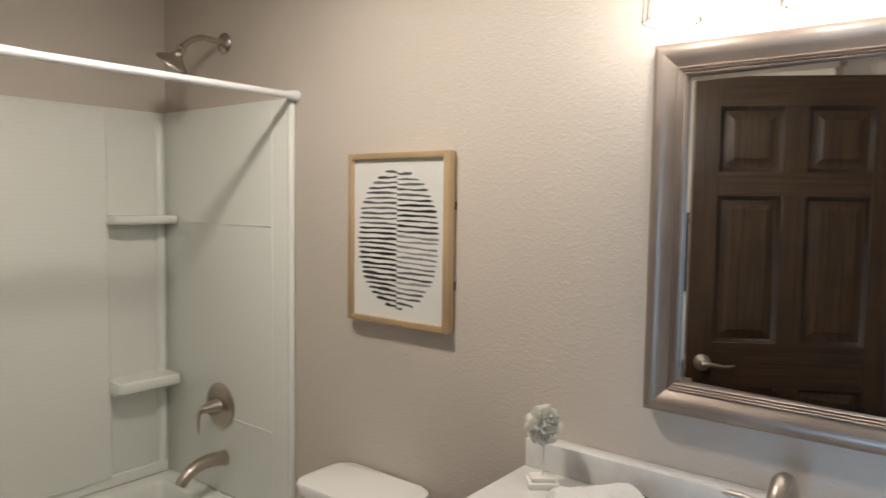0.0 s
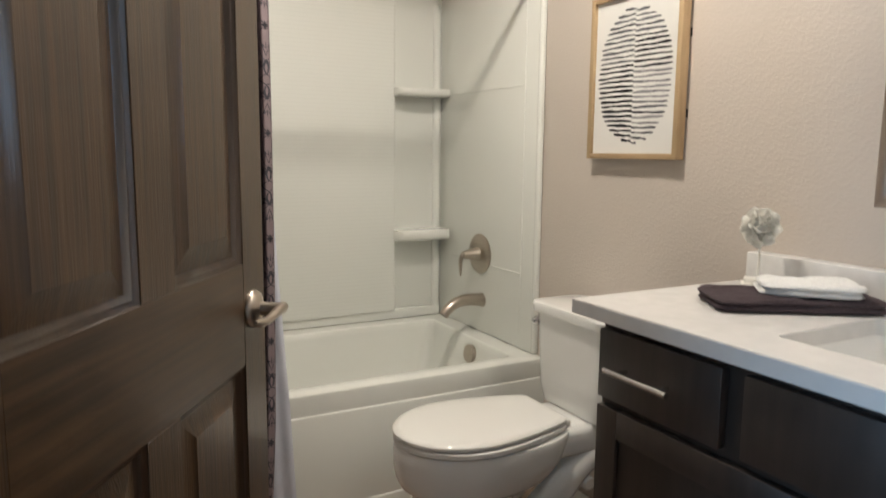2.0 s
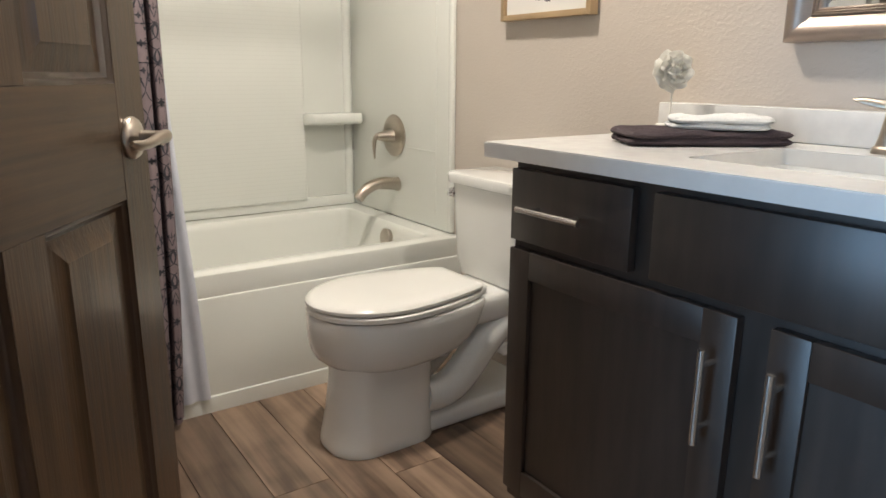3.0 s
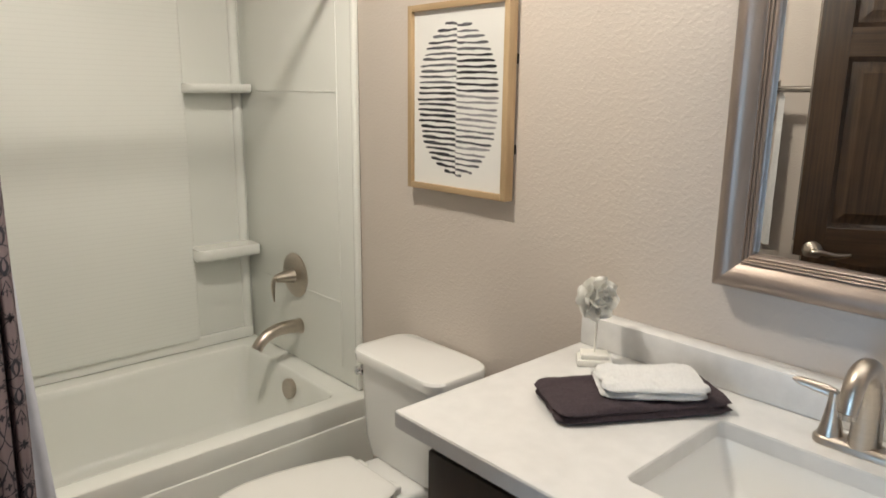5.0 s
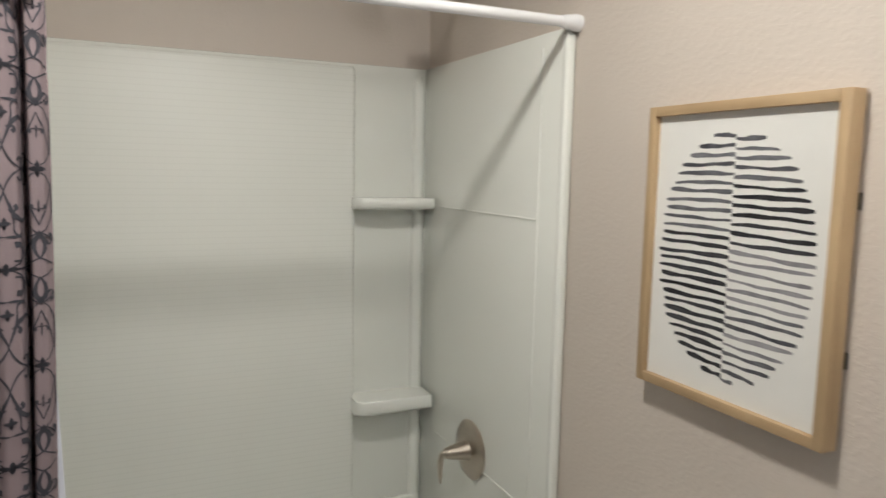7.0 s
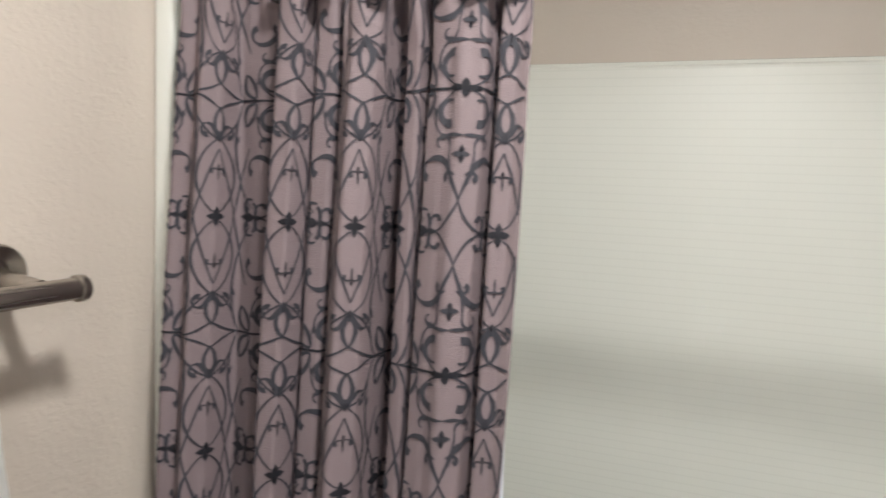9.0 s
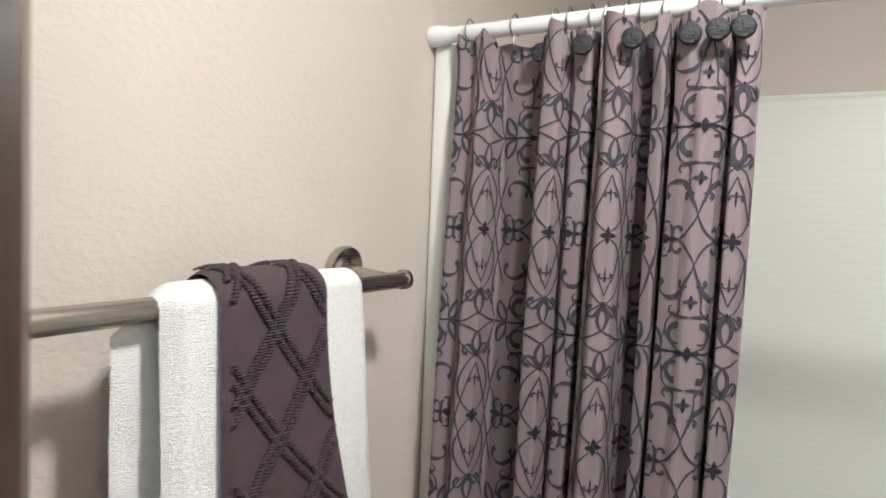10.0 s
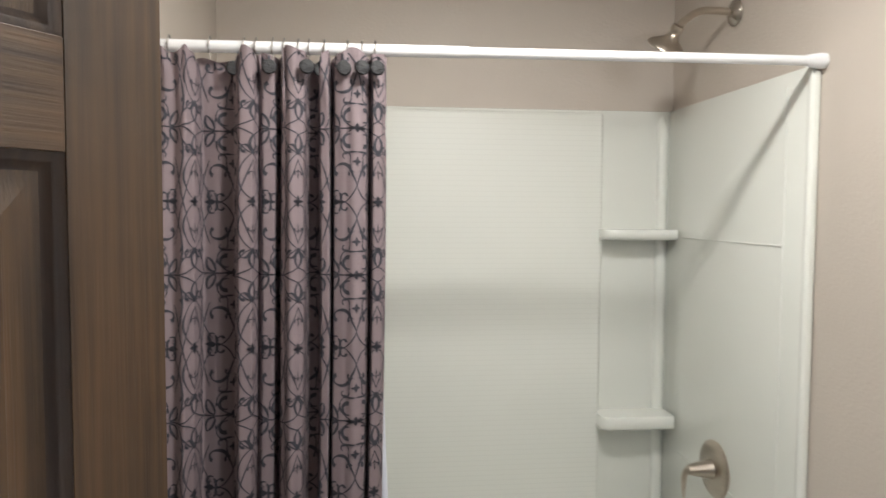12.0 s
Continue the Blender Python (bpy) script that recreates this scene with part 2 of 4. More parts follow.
def tube(bm, pts, radii, k=16, flat=1.0, cap=True):
    """A tube through points; radii one per point; flat squeezes it across."""
    pts = [Vector(p) for p in pts]
    rings, u = [], None
    for i, p in enumerate(pts):
        d = (pts[min(i + 1, len(pts) - 1)] - pts[max(i - 1, 0)]).normalized()
        u = (u - d * u.dot(d)).normalized() if u is not None else d.orthogonal().normalized()
        v = d.cross(u)
        r = radii[i] if isinstance(radii, (list, tuple)) else radii
        rings.append(circle(p, u, v, r, k, r * flat))
    loft(bm, rings, True, cap, cap)
    return bm


def bez(p0, p1, p2, p3, k=12):
    p = [Vector(q) for q in (p0, p1, p2, p3)]
    out = []
    for i in range(k + 1):
        t = i / k
        out.append(p[0] * (1 - t) ** 3 + p[1] * 3 * t * (1 - t) ** 2 + p[2] * 3 * t * t * (1 - t) + p[3] * t ** 3)
    return out


def rrect(x0, x1, y0, y1, r, z, k=6):
    """A rounded rectangle's outline at height z, counter-clockwise."""
    out = []
    for cx, cy, a0 in ((x1 - r, y1 - r, 0), (x0 + r, y1 - r, 90), (x0 + r, y0 + r, 180), (x1 - r, y0 + r, 270)):
        for i in range(k + 1):
            a = radians(a0 + 90 * i / k)
            out.append(Vector((cx + r * math.cos(a), cy + r * math.sin(a), z)))
    return out


def mesh(name, bm, material, smooth=True, angle=38):
    bmesh.ops.recalc_face_normals(bm, faces=bm.faces[:])
    me = bpy.data.meshes.new(name)
    bm.to_mesh(me)
    bm.free()
    me.materials.append(material)
    if smooth:
        me.polygons.foreach_set("use_smooth", [True] * len(me.polygons))
        me.set_sharp_from_angle(angle=radians(angle))
    return me


def part(name, bm, material, parent, label="", smooth=True, angle=38):
    ob = new(name, mesh(name, bm, material, smooth, angle))
    ob.parent = parent
    if label:
        ob["label"] = label
    return ob


def thing(name, bm, material, label, category, group="", smooth=True, kind=""):
    return tagged(new(name, mesh(name, bm, material, smooth)), label, category, group, kind)


def group_at(name, label, category, at=(0, 0, 0), rz=0, group="", kind=""):
    ob = new(name)
    ob.matrix_world = pose(*at, 0, 0, rz)
    ob.empty_display_size = 0.1
    return tagged(ob, label, category, group, kind)


def setting(name, bm, material, label, category, smooth=False):
    return thing(name, bm, material, label, category, smooth=smooth, kind="structure")


# ---- rooms ----
X0, X1, Y0, Y1, ZC = -0.845, 2.42, 0.0, 1.524, 2.44
STEP_X, DOOR_Y = 1.20, -0.125
DOOR_X0, DOOR_X1, DOOR_H = 1.420, 2.186, 2.05

setting("wall_north", boxed(X0 - 0.12, X1 + 0.12, Y1, Y1 + 0.12, 0, ZC), M_WALL, "warm greige painted wall with orange-peel texture", "wall")
setting("wall_west", boxed(X0 - 0.12, X0, -0.245, Y1, 0, ZC), M_WALL, "warm greige painted wall behind the bathtub", "wall")
setting("wall_east", boxed(X1, X1 + 0.12, -0.245, Y1, 0, ZC), M_WALL, "warm greige painted wall beside the doorway", "wall")
bm = bmesh.new()
box(bm, X0, STEP_X, -0.245, Y0, 0, ZC)
box(bm, STEP_X, DOOR_X0, -0.245, DOOR_Y, 0, ZC)
box(bm, DOOR_X0, DOOR_X1, -0.245, DOOR_Y, DOOR_H, ZC)
box(bm, DOOR_X1, X1, -0.245, DOOR_Y, 0, ZC)
setting("wall_south", bm, M_WALL, "warm greige painted wall with towel bar and doorway", "wall")
setting("ceiling", boxed(X0 - 0.12, X1 + 0.12, -0.245, Y1 + 0.12, ZC, ZC + 0.1), M_CEIL, "plain off-white ceiling", "ceiling")
subfloor = setting("floor", boxed(X0 - 0.12, X1 + 0.12, -0.245, Y1 + 0.12, -0.1, -0.006), M_SEAM, "brown wood-look vinyl plank floor", "floor")

# hall behind the doorway, closed around its window
HX0, HX1, HY0, HY1 = 0.3, 3.2, -3.0, -0.245
setting("hall_floor", boxed(HX0 - 0.1, HX1 + 0.1, HY0 - 0.1, HY1, -0.1, -0.002), M_CARPET, "beige carpeted hall floor", "floor")
setting("hall_ceiling", boxed(HX0 - 0.1, HX1 + 0.1, HY0 - 0.1, HY1, ZC, ZC + 0.1), M_CEIL, "plain off-white hall ceiling", "ceiling")
setting("hall_wall_west", boxed(HX0 - 0.1, HX0, HY0 - 0.1, HY1, 0, ZC), M_WALL, "warm greige painted hall wall", "wall")
setting("hall_wall_east", boxed(HX1, HX1 + 0.1, HY0 - 0.1, HY1, 0, ZC), M_WALL, "warm greige painted hall wall", "wall")
bm = bmesh.new()
WX0, WX1, WZ0, WZ1 = 0.75, 2.35, 0.06, 2.1
box(bm, HX0, WX0, HY0 - 0.1, HY0, 0, ZC)
box(bm, WX1, HX1, HY0 - 0.1, HY0, 0, ZC)
box(bm, WX0, WX1, HY0 - 0.1, HY0, 0, WZ0)
box(bm, WX0, WX1, HY0 - 0.1, HY0, WZ1, ZC)
setting("hall_wall_south", bm, M_WALL, "warm greige painted hall wall with a window opening", "wall")
setting("ground", boxed(-60, 60, -90, -3.2, -0.6, -0.5), M_CARPET, "plain ground outside the window", "ground")

bm = bmesh.new()
box(bm, DOOR_X0 - 0.06, DOOR_X0 + 0.0, DOOR_Y - 0.123, DOOR_Y + 0.014, 0, DOOR_H + 0.06, 0.004)
box(bm, DOOR_X1 - 0.0, DOOR_X1 + 0.06, DOOR_Y - 0.123, DOOR_Y + 0.014, 0, DOOR_H + 0.06, 0.004)
box(bm, DOOR_X0, DOOR_X1, DOOR_Y - 0.123, DOOR_Y + 0.014, DOOR_H, DOOR_H + 0.06, 0.004)
setting("door_casing", bm, M_CASING, "dark stained wooden door casing", "trim", True)


# ---- tub and surround ----
def bathtub():
    tub = group_at("bathtub", "white acrylic alcove bathtub with panelled apron", "bathtub")
    bm = bmesh.new()
    x0, x1, y0, y1, z = -0.842, 0.0, 0.003, 1.521, 0.438
    k = 6
    rings = [rrect(x0, x1 - 0.0055, y0, y1, 0.004, z - 0.0715, k), rrect(x0, x1 - 0.0035, y0, y1, 0.004, z - 0.010, k), rrect(x0, x1 - 0.0055, y0, y1, 0.005, z - 0.003, k), rrect(x0, x1 - 0.011, y0, y1, 0.007, z, k)]
    ix0, ix1, iy0, iy1 = -0.745, -0.072, 0.08, 1.432
    for i, (inset, drop) in enumerate(((0.0, 0.0), (0.006, 0.0015), (0.010, 0.007), (0.015, 0.03), (0.045, 0.17), (0.065, 0.27), (0.085, 0.30), (0.12, 0.312))):
        rings.append(rrect(ix0 + inset * 1.1, ix1 - inset, iy0 + inset * 1.5, iy1 - inset * 1.1, (0.035, 0.034, 0.034, 0.036, 0.05, 0.07, 0.09, 0.09)[i], z - drop, k))
    loft(bm, rings, True, False, True)
    part("basin", bm, M_ACRYL, tub)
    bm = bmesh.new()
    # apron: a recessed field between the rim band and the foot band
    prof = [(0.0, 0.007), (0.044, 0.007), (0.050, 0.0055), (0.053, 0.0005), (0.358, 0.0005), (0.3645, -0.0015), (z - 0.071, -0.0055)]
    loft(bm, [[(x, y, zz) for y in (y0, y1)] for zz, x in prof], False)
    loft(bm, [[(-0.06, y, zz) for y in (y0, y1)] for zz in (0, z - 0.071)], False)
    part("apron", bm, M_ACRYL, tub, angle=20)
    bm = bmesh.new()
    lathe(bm, (-0.352, 1.398, 0.378), (0, -1, 0.10), [(-0.012, 0.036), (0.004, 0.038), (0.008, 0.035), (0.010, 0.020), (0.011, 0.0)])
    part("overflow_plate", bm, M_NICKEL, tub, "brushed nickel overflow plate")
    return tub


bathtub()


def surround():
    s = group_at("tub_surround", "glossy white acrylic tub surround with moulded shelves", "tub surround")
    top, low = 1.874, 0.441
    bm = bmesh.new()
    box(bm, X0 + 0.001, -0.790, 0.27, 1.262, 0.478, 1.862, 0.011, 4)
    part("back_panel", bm, M_TILE, s, "sheet moulded with a fine grid of squares")
    bm = bmesh.new()
    box(bm, X0 + 0.0015, -0.822, 0.004, 1.520, low, top, 0.003)
    part("back_sheet", bm, M_ACRYL, s)
    for ya, yb, nm in ((1.503, 1.5225, "end_panel"), (0.0015, 0.021, "end_panel")):
        bm = bmesh.new()
        box(bm, X0 + 0.002, -0.066, ya, yb, low, top, 0.003)
        part(nm, bm, M_ACRYL, s)
    # rounded front flanges
    for xa, ya, yb in ((-0.068, 1.4985, 1.5235), (-0.082, 0.0005, 0.036)):
        bm = bmesh.new()
        box(bm, xa, -0.048, ya, yb, low, 1.862, 0.008, 4)
        part("front_flange", bm, M_ACRYL, s)
    # soft ribs in the corners, and the shelf niches
    for yc in (1.479, 0.045):
        bm = bmesh.new()
        tube(bm, [(-0.822, yc, low), (-0.822, yc, 1.82), (-0.830, yc, 1.862)], [0.019, 0.019, 0.006], 18)
        part("corner_rib", bm, M_ACRYL, s)
    for ya, yb in ((1.252, 1.500), (0.024, 0.272)):
        for z0, z1, dep in ((1.440, 1.474, -0.722), (0.806, 0.852, -0.715)):
            bm = bmesh.new()
            rings = []
            for zz, inset in ((z0, 0.012), (z0 + 0.006, 0.004), (z0 + 0.012, 0), (z1 - 0.006, 0), (z1, 0.005)):
                rings.append([(-0.824, ya, zz), (dep - inset - 0.02, ya, zz), (dep - inset, ya + 0.02, zz), (dep - inset, yb - 0.004, zz), (-0.824, yb, zz)])
            loft(bm, rings, True, True, True)
            part("shelf", bm, M_ACRYL, s, angle=50)
    # pressed line on the plumbing wall
    for za in (1.450, 0.735):
        bm = bmesh.new()
        box(bm, -0.70, -0.15, 1.5005, 1.5036, za - 0.0022, za + 0.0022, 0.0008)
        part("pressed_line", bm, M_ACRYL, s)
    bm = bmesh.new()
    box(bm, -0.151, -0.1475, 1.5008, 1.5036, 0.50, 1.84, 0.0007)
    part("pressed_line", bm, M_ACRYL, s)
    bm = bmesh.new()
    box(bm, -0.824, -0.802, 0.03, 1.494, 0.4395, 0.486, 0.006, 3)
    part("ledge", bm, M_ACRYL, s)
    return s


surround()


def curtain_rod():
    r = group_at("curtain_rod", "white enamelled straight shower curtain rod between walls", "curtain rod")
    bm = bmesh.new()
    tube(bm, [(-0.042, 0.02, 1.872), (-0.042, 0.70, 1.8758)], 0.0130, 20)
    part("outer_tube", bm, M_ROD, r)
    bm = bmesh.new()
    tube(bm, [(-0.042, 0.69, 1.8757), (-0.042, 1.505, 1.880)], 0.0115, 20)
    part("inner_tube", bm, M_ROD, r)
    for y, d in ((0.0015, 1), (1.5225, -1)):
        bm = bmesh.new()
        lathe(bm, (-0.042, y, 1.872 if d > 0 else 1.880), (0, d, 0), [(0, 0.018), (0.018, 0.018), (0.022, 0.016), (0.032, 0.0155), (0.036, 0.014), (0.044, 0.0135)], 24)
        part("end_cap", bm, M_ROD, r)
    return r


curtain_rod()

# ---- shower fittings on the plumbing wall ----


def shower_head():
    s = group_at("shower_fixture", "brushed nickel shower head on a curved wall arm", "shower head")
    bm = bmesh.new()
    lathe(bm, (-0.44, 1.5235, 2.10), (0, -1, 0), [(0, 0.036), (0.004, 0.038), (0.010, 0.034), (0.018, 0.018), (0.022, 0.012)], 28)
    part("wall_flange", bm, M_NICKEL_D, s)
    bm = bmesh.new()
    pts = [(-0.44, 1.52, 2.10), (-0.44, 1.47, 2.103)] + [tuple(p) for p in bez((-0.44, 1.45, 2.103), (-0.435, 1.41, 2.105), (-0.432, 1.390, 2.092), (-0.428, 1.346, 2.054), 8)]
    tube(bm, pts, 0.0105, 14)
    part("arm", bm, M_NICKEL, s)
    bm = bmesh.new()
    d = Vector((-0.52, -0.28, -0.80)).normalized()
    lathe(bm, (-0.428, 1.350, 2.058), d, [(0, 0.010), (0.004, 0.016), (0.018, 0.017), (0.024, 0.013), (0.030, 0.014), (0.044, 0.024), (0.058, 0.045), (0.066, 0.056), (0.072, 0.058), (0.076, 0.054), (0.077, 0.0)], 30)
    part("spray_head", bm, M_NICKEL, s)
    return s


shower_head()


def tub_valve():
    s = group_at("tub_valve", "brushed nickel tub valve with single lever handle", "shower valve")
    bm = bmesh.new()
    lathe(bm, (-0.450, 1.503, 0.775), (0, -1, 0), [(0, 0.083), (0.005, 0.085), (0.010, 0.080), (0.013, 0.060), (0.016, 0.030)], 40)
    part("escutcheon", bm, M_NICKEL, s)
    bm = bmesh.new()
    lathe(bm, (-0.450, 1.488, 0.775), (0, -1, 0), [(0, 0.030), (0.012, 0.026), (0.05, 0.019), (0.070, 0.014), (0.074, 0.006)], 24)
    part("hub", bm, M_NICKEL, s)
    bm = bmesh.new()
    tube(bm, bez((-0.452, 1.428, 0.778), (-0.455, 1.408, 0.777), (-0.458, 1.407, 0.750), (-0.462, 1.414, 0.683), 10), [0.011, 0.012, 0.0125, 0.0125, 0.012, 0.0115, 0.011, 0.010, 0.009, 0.007, 0.003], 14, 0.7)
    part("lever", bm, M_NICKEL, s)
    return s


tub_valve()


def tub_spout():
    bm = bmesh.new()
    pts = bez((-0.432, 1.503, 0.578), (-0.428, 1.44, 0.590), (-0.424, 1.36, 0.602), (-0.420, 1.312, 0.532), 14)
    tube(bm, pts, [0.027, 0.0265, 0.026, 0.0255, 0.025, 0.0245, 0.024, 0.0235, 0.023, 0.023, 0.0225, 0.022, 0.022, 0.021, 0.020], 20)
    ob = thing("tub_spout", bm, M_NICKEL, "brushed nickel curved tub spout on the surround", "tub spout")
    bm = bmesh.new()
    lathe(bm, (-0.432, 1.5034, 0.578), (0, -1, 0), [(0, 0.030), (0.004, 0.030), (0.006, 0.027)], 24)
    part("spout_collar", bm, M_NICKEL, ob)
    return ob


tub_spout()

# ---- toilet ----
TX = 0.377


def egg(cx, y_front, y_back, half, z, k=40, sq=0.86):
    """An elongated seat outline: round front, squarer back."""
    out = []
    ym = y_front + (y_back - y_front) * 0.46
    for i in range(k):
        a = 2 * math.pi * i / k
        c, s = math.cos(a), math.sin(a)
        if s < 0:
            out.append(Vector((cx + half * c, ym + (ym - y_front) * s, z)))
        else:
            px = math.copysign(abs(c) ** sq, c)
            py = abs(s) ** 0.42
            out.append(Vector((cx + half * px * (1 - 0.12 * py), ym + (y_back - ym) * py, z)))
    return out


def lid_outline(cx, y_front, y_back, half, back, z, k=22):
    """A toilet lid: round front, straight tapering sides, straight back."""
    out = []
    ym = y_front + half * 1.22
    for i in range(k + 1):
        a = math.pi + math.pi * i / k
        out.append(Vector((cx + half * math.cos(a), ym + (ym - y_front) * math.sin(a), z)))
    for u in (0.25, 0.5, 0.75, 0.92):
        out.append(Vector((cx + half + (back - half) * u ** 1.7, ym + (y_back - ym) * u, z)))
    r = 0.010
    out += [Vector((cx + back, y_back - r, z)), Vector((cx + back - r * 0.3, y_back - r * 0.3, z)), Vector((cx + back - r, y_back, z))]
    out += [Vector((cx - back + r, y_back, z)), Vector((cx - back + r * 0.3, y_back - r * 0.3, z)), Vector((cx - back, y_back - r, z))]
    for u in (0.92, 0.75, 0.5, 0.25):
        out.append(Vector((cx - half - (back - half) * u ** 1.7, ym + (y_back - ym) * u, z)))
    return out


def toilet():
    t = group_at("toilet", "white two-piece toilet with closed elongated lid", "toilet")
    bm = bmesh.new()
    rings = [egg(TX, yf, yb, h, z) for z, yf, yb, h in ((0.226, 0.85, 1.08, 0.096), (0.232, 0.812, 1.13, 0.124), (0.243, 0.786, 1.17, 0.147), (0.262, 0.764, 1.21, 0.164), (0.288, 0.752, 1.24, 0.174), (0.316, 0.747, 1.26, 0.180), (0.35, 0.746, 1.275, 0.180), (0.378, 0.745, 1.285, 0.181), (0.386, 0.750, 1.28, 0.178))]
    loft(bm, rings, True, True, True)
    part("bowl", bm, M_PORC, t, angle=60)
    bm = bmesh.new()
    rings = [rrect(TX + 0.024 - h, TX + 0.024 + h, yf, 1.09, r, z, 10) for z, h, yf, r in ((0.0, 0.116, 0.768, 0.096), (0.010, 0.118, 0.765, 0.098), (0.03, 0.115, 0.769, 0.096), (0.10, 0.107, 0.784, 0.090), (0.17, 0.101, 0.793, 0.086), (0.25, 0.099, 0.800, 0.084))]
    loft(bm, rings, True, True, True)
    part("pedestal", bm, M_PORC, t, angle=60)
    bm = bmesh.new()
    box(bm, TX - 0.118, TX + 0.118, 1.05, 1.475, 0.0, 0.062, 0.020, 4)
    part("foot", bm, M_PORC, t)
    for sx in (-1, 1):
        bm = bmesh.new()
        tube(bm, bez((TX + sx * 0.075, 1.06, 0.11), (TX + sx * 0.095, 1.20, 0.08), (TX + sx * 0.085, 1.22, 0.26), (TX + sx * 0.07, 1.40, 0.30), 12), 0.052, 16)
        part("trapway", bm, M_PORC, t)
        bm = bmesh.new()
        lathe(bm, (TX + sx * 0.098, 1.33, 0.205), (sx, 0, 0), [(0, 0.022), (0.020, 0.022), (0.026, 0.017), (0.028, 0.0)], 18)
        part("bolt_cap", bm, M_SEAT, t)
    bm = bmesh.new()
    box(bm, TX - 0.12, TX + 0.12, 1.18, 1.48, 0.30, 0.388, 0.02, 3)
    part("tank_shelf", bm, M_PORC, t)
    bm = bmesh.new()
    loft(bm, [lid_outline(TX, yf, 1.242, h, h - 0.066, z) for z, yf, h in ((0.390, 0.752, 0.178), (0.393, 0.747, 0.182), (0.404, 0.747, 0.182), (0.408, 0.752, 0.178))], True, True, True)
    part("seat", bm, M_SEAT, t)
    bm = bmesh.new()
    rings = [lid_outline(TX, 0.745 + i, 1.246 - i * 0.5, 0.177 - i, 0.114 - i, z) for z, i in ((0.411, 0.004), (0.414, 0.0), (0.422, 0.0), (0.428, 0.006), (0.431, 0.02), (0.433, 0.07))]
    loft(bm, rings, True, True, True)
    part("lid", bm, M_SEAT, t)
    for sx in (-1, 1):
        bm = bmesh.new()
        box(bm, TX + sx * 0.075 - 0.022, TX + sx * 0.075 + 0.022, 1.240, 1.272, 0.388, 0.414, 0.008, 3)
        part("seat_hinge", bm, M_SEAT, t)
    bm = bmesh.new()
    rings = []
    for z, w, yf in ((0.386, 0.150, 1.345), (0.392, 0.158, 1.335), (0.45, 0.168, 1.325), (0.683, 0.178, 1.318)):
        rings.append(rrect(TX - w, TX + w, yf, 1.508, 0.045, z, 8))
    loft(bm, rings, True, True, True)
    part("tank", bm, M_PORC, t)
    bm = bmesh.new()
    rings = [rrect(TX - w, TX + w, yf, 1.514, 0.05, z, 8) for z, w, yf in ((0.684, 0.182, 1.312), (0.688, 0.190, 1.303), (0.712, 0.192, 1.300), (0.719, 0.188, 1.304), (0.722, 0.176, 1.316))]
    loft(bm, rings, True, True, True)
    part("tank_lid", bm, M_PORC, t)
    bm = bmesh.new()
    lathe(bm, (TX - 0.158, 1.332, 0.652), (-0.35, -1, 0), [(0, 0.017), (0.012, 0.017), (0.016, 0.013), (0.024, 0.012), (0.028, 0.007), (0.029, 0.0)], 22)
    part("flush_lever", bm, M_CHROME, t, "chrome flush lever")
    return t


toilet()

# ---- vanity ----
CX0, CX1, CYF, CZ = 0.878, 2.128, 0.930, 0.888
KX0, KX1, KYF = 0.955, 2.050, 0.958
SINK = (1.283, 1.700, 1.052, 1.345)


def bar_pull(parent, p0, p1, out=0.032):
    a, b = Vector(p0), Vector(p1)
    d = (b - a).normalized()
    o = Vector((0, -out, 0))
    pull = part("bar_pull", tube(bmesh.new(), [a + o, b + o], 0.0062, 14), M_STEEL, parent, "brushed steel bar pull")
    L = (b - a).length
    for s in (0.17, 0.83):
        q = a + d * (L * s)
        part("pull_post", tube(bmesh.new(), [q, q + o], 0.0045, 10), M_STEEL, pull)
    return pull


def shaker(name, parent, x0, x1, z0, z1, y, rail=0.058):
    """A flat-panel door: a frame round a recessed field."""
    d = part(name, boxed(x0 + rail - 0.004, x1 - rail + 0.004, y + 0.009, y + 0.017, z0 + rail - 0.004, z1 - rail + 0.004), M_ESPRESSO, parent)
    for a in ((x0, x0 + rail, z0, z1), (x1 - rail, x1, z0, z1)):
        part("stile", boxed(a[0], a[1], y, y + 0.019, a[2], a[3], 0.0015), M_ESPRESSO, d)
    for a in ((z0, z0 + rail), (z1 - rail, z1)):
        part("rail", boxed(x0 + rail, x1 - rail, y + 0.0004, y + 0.0186, a[0], a[1], 0.0015), M_ESPRESSO, d)
    return d


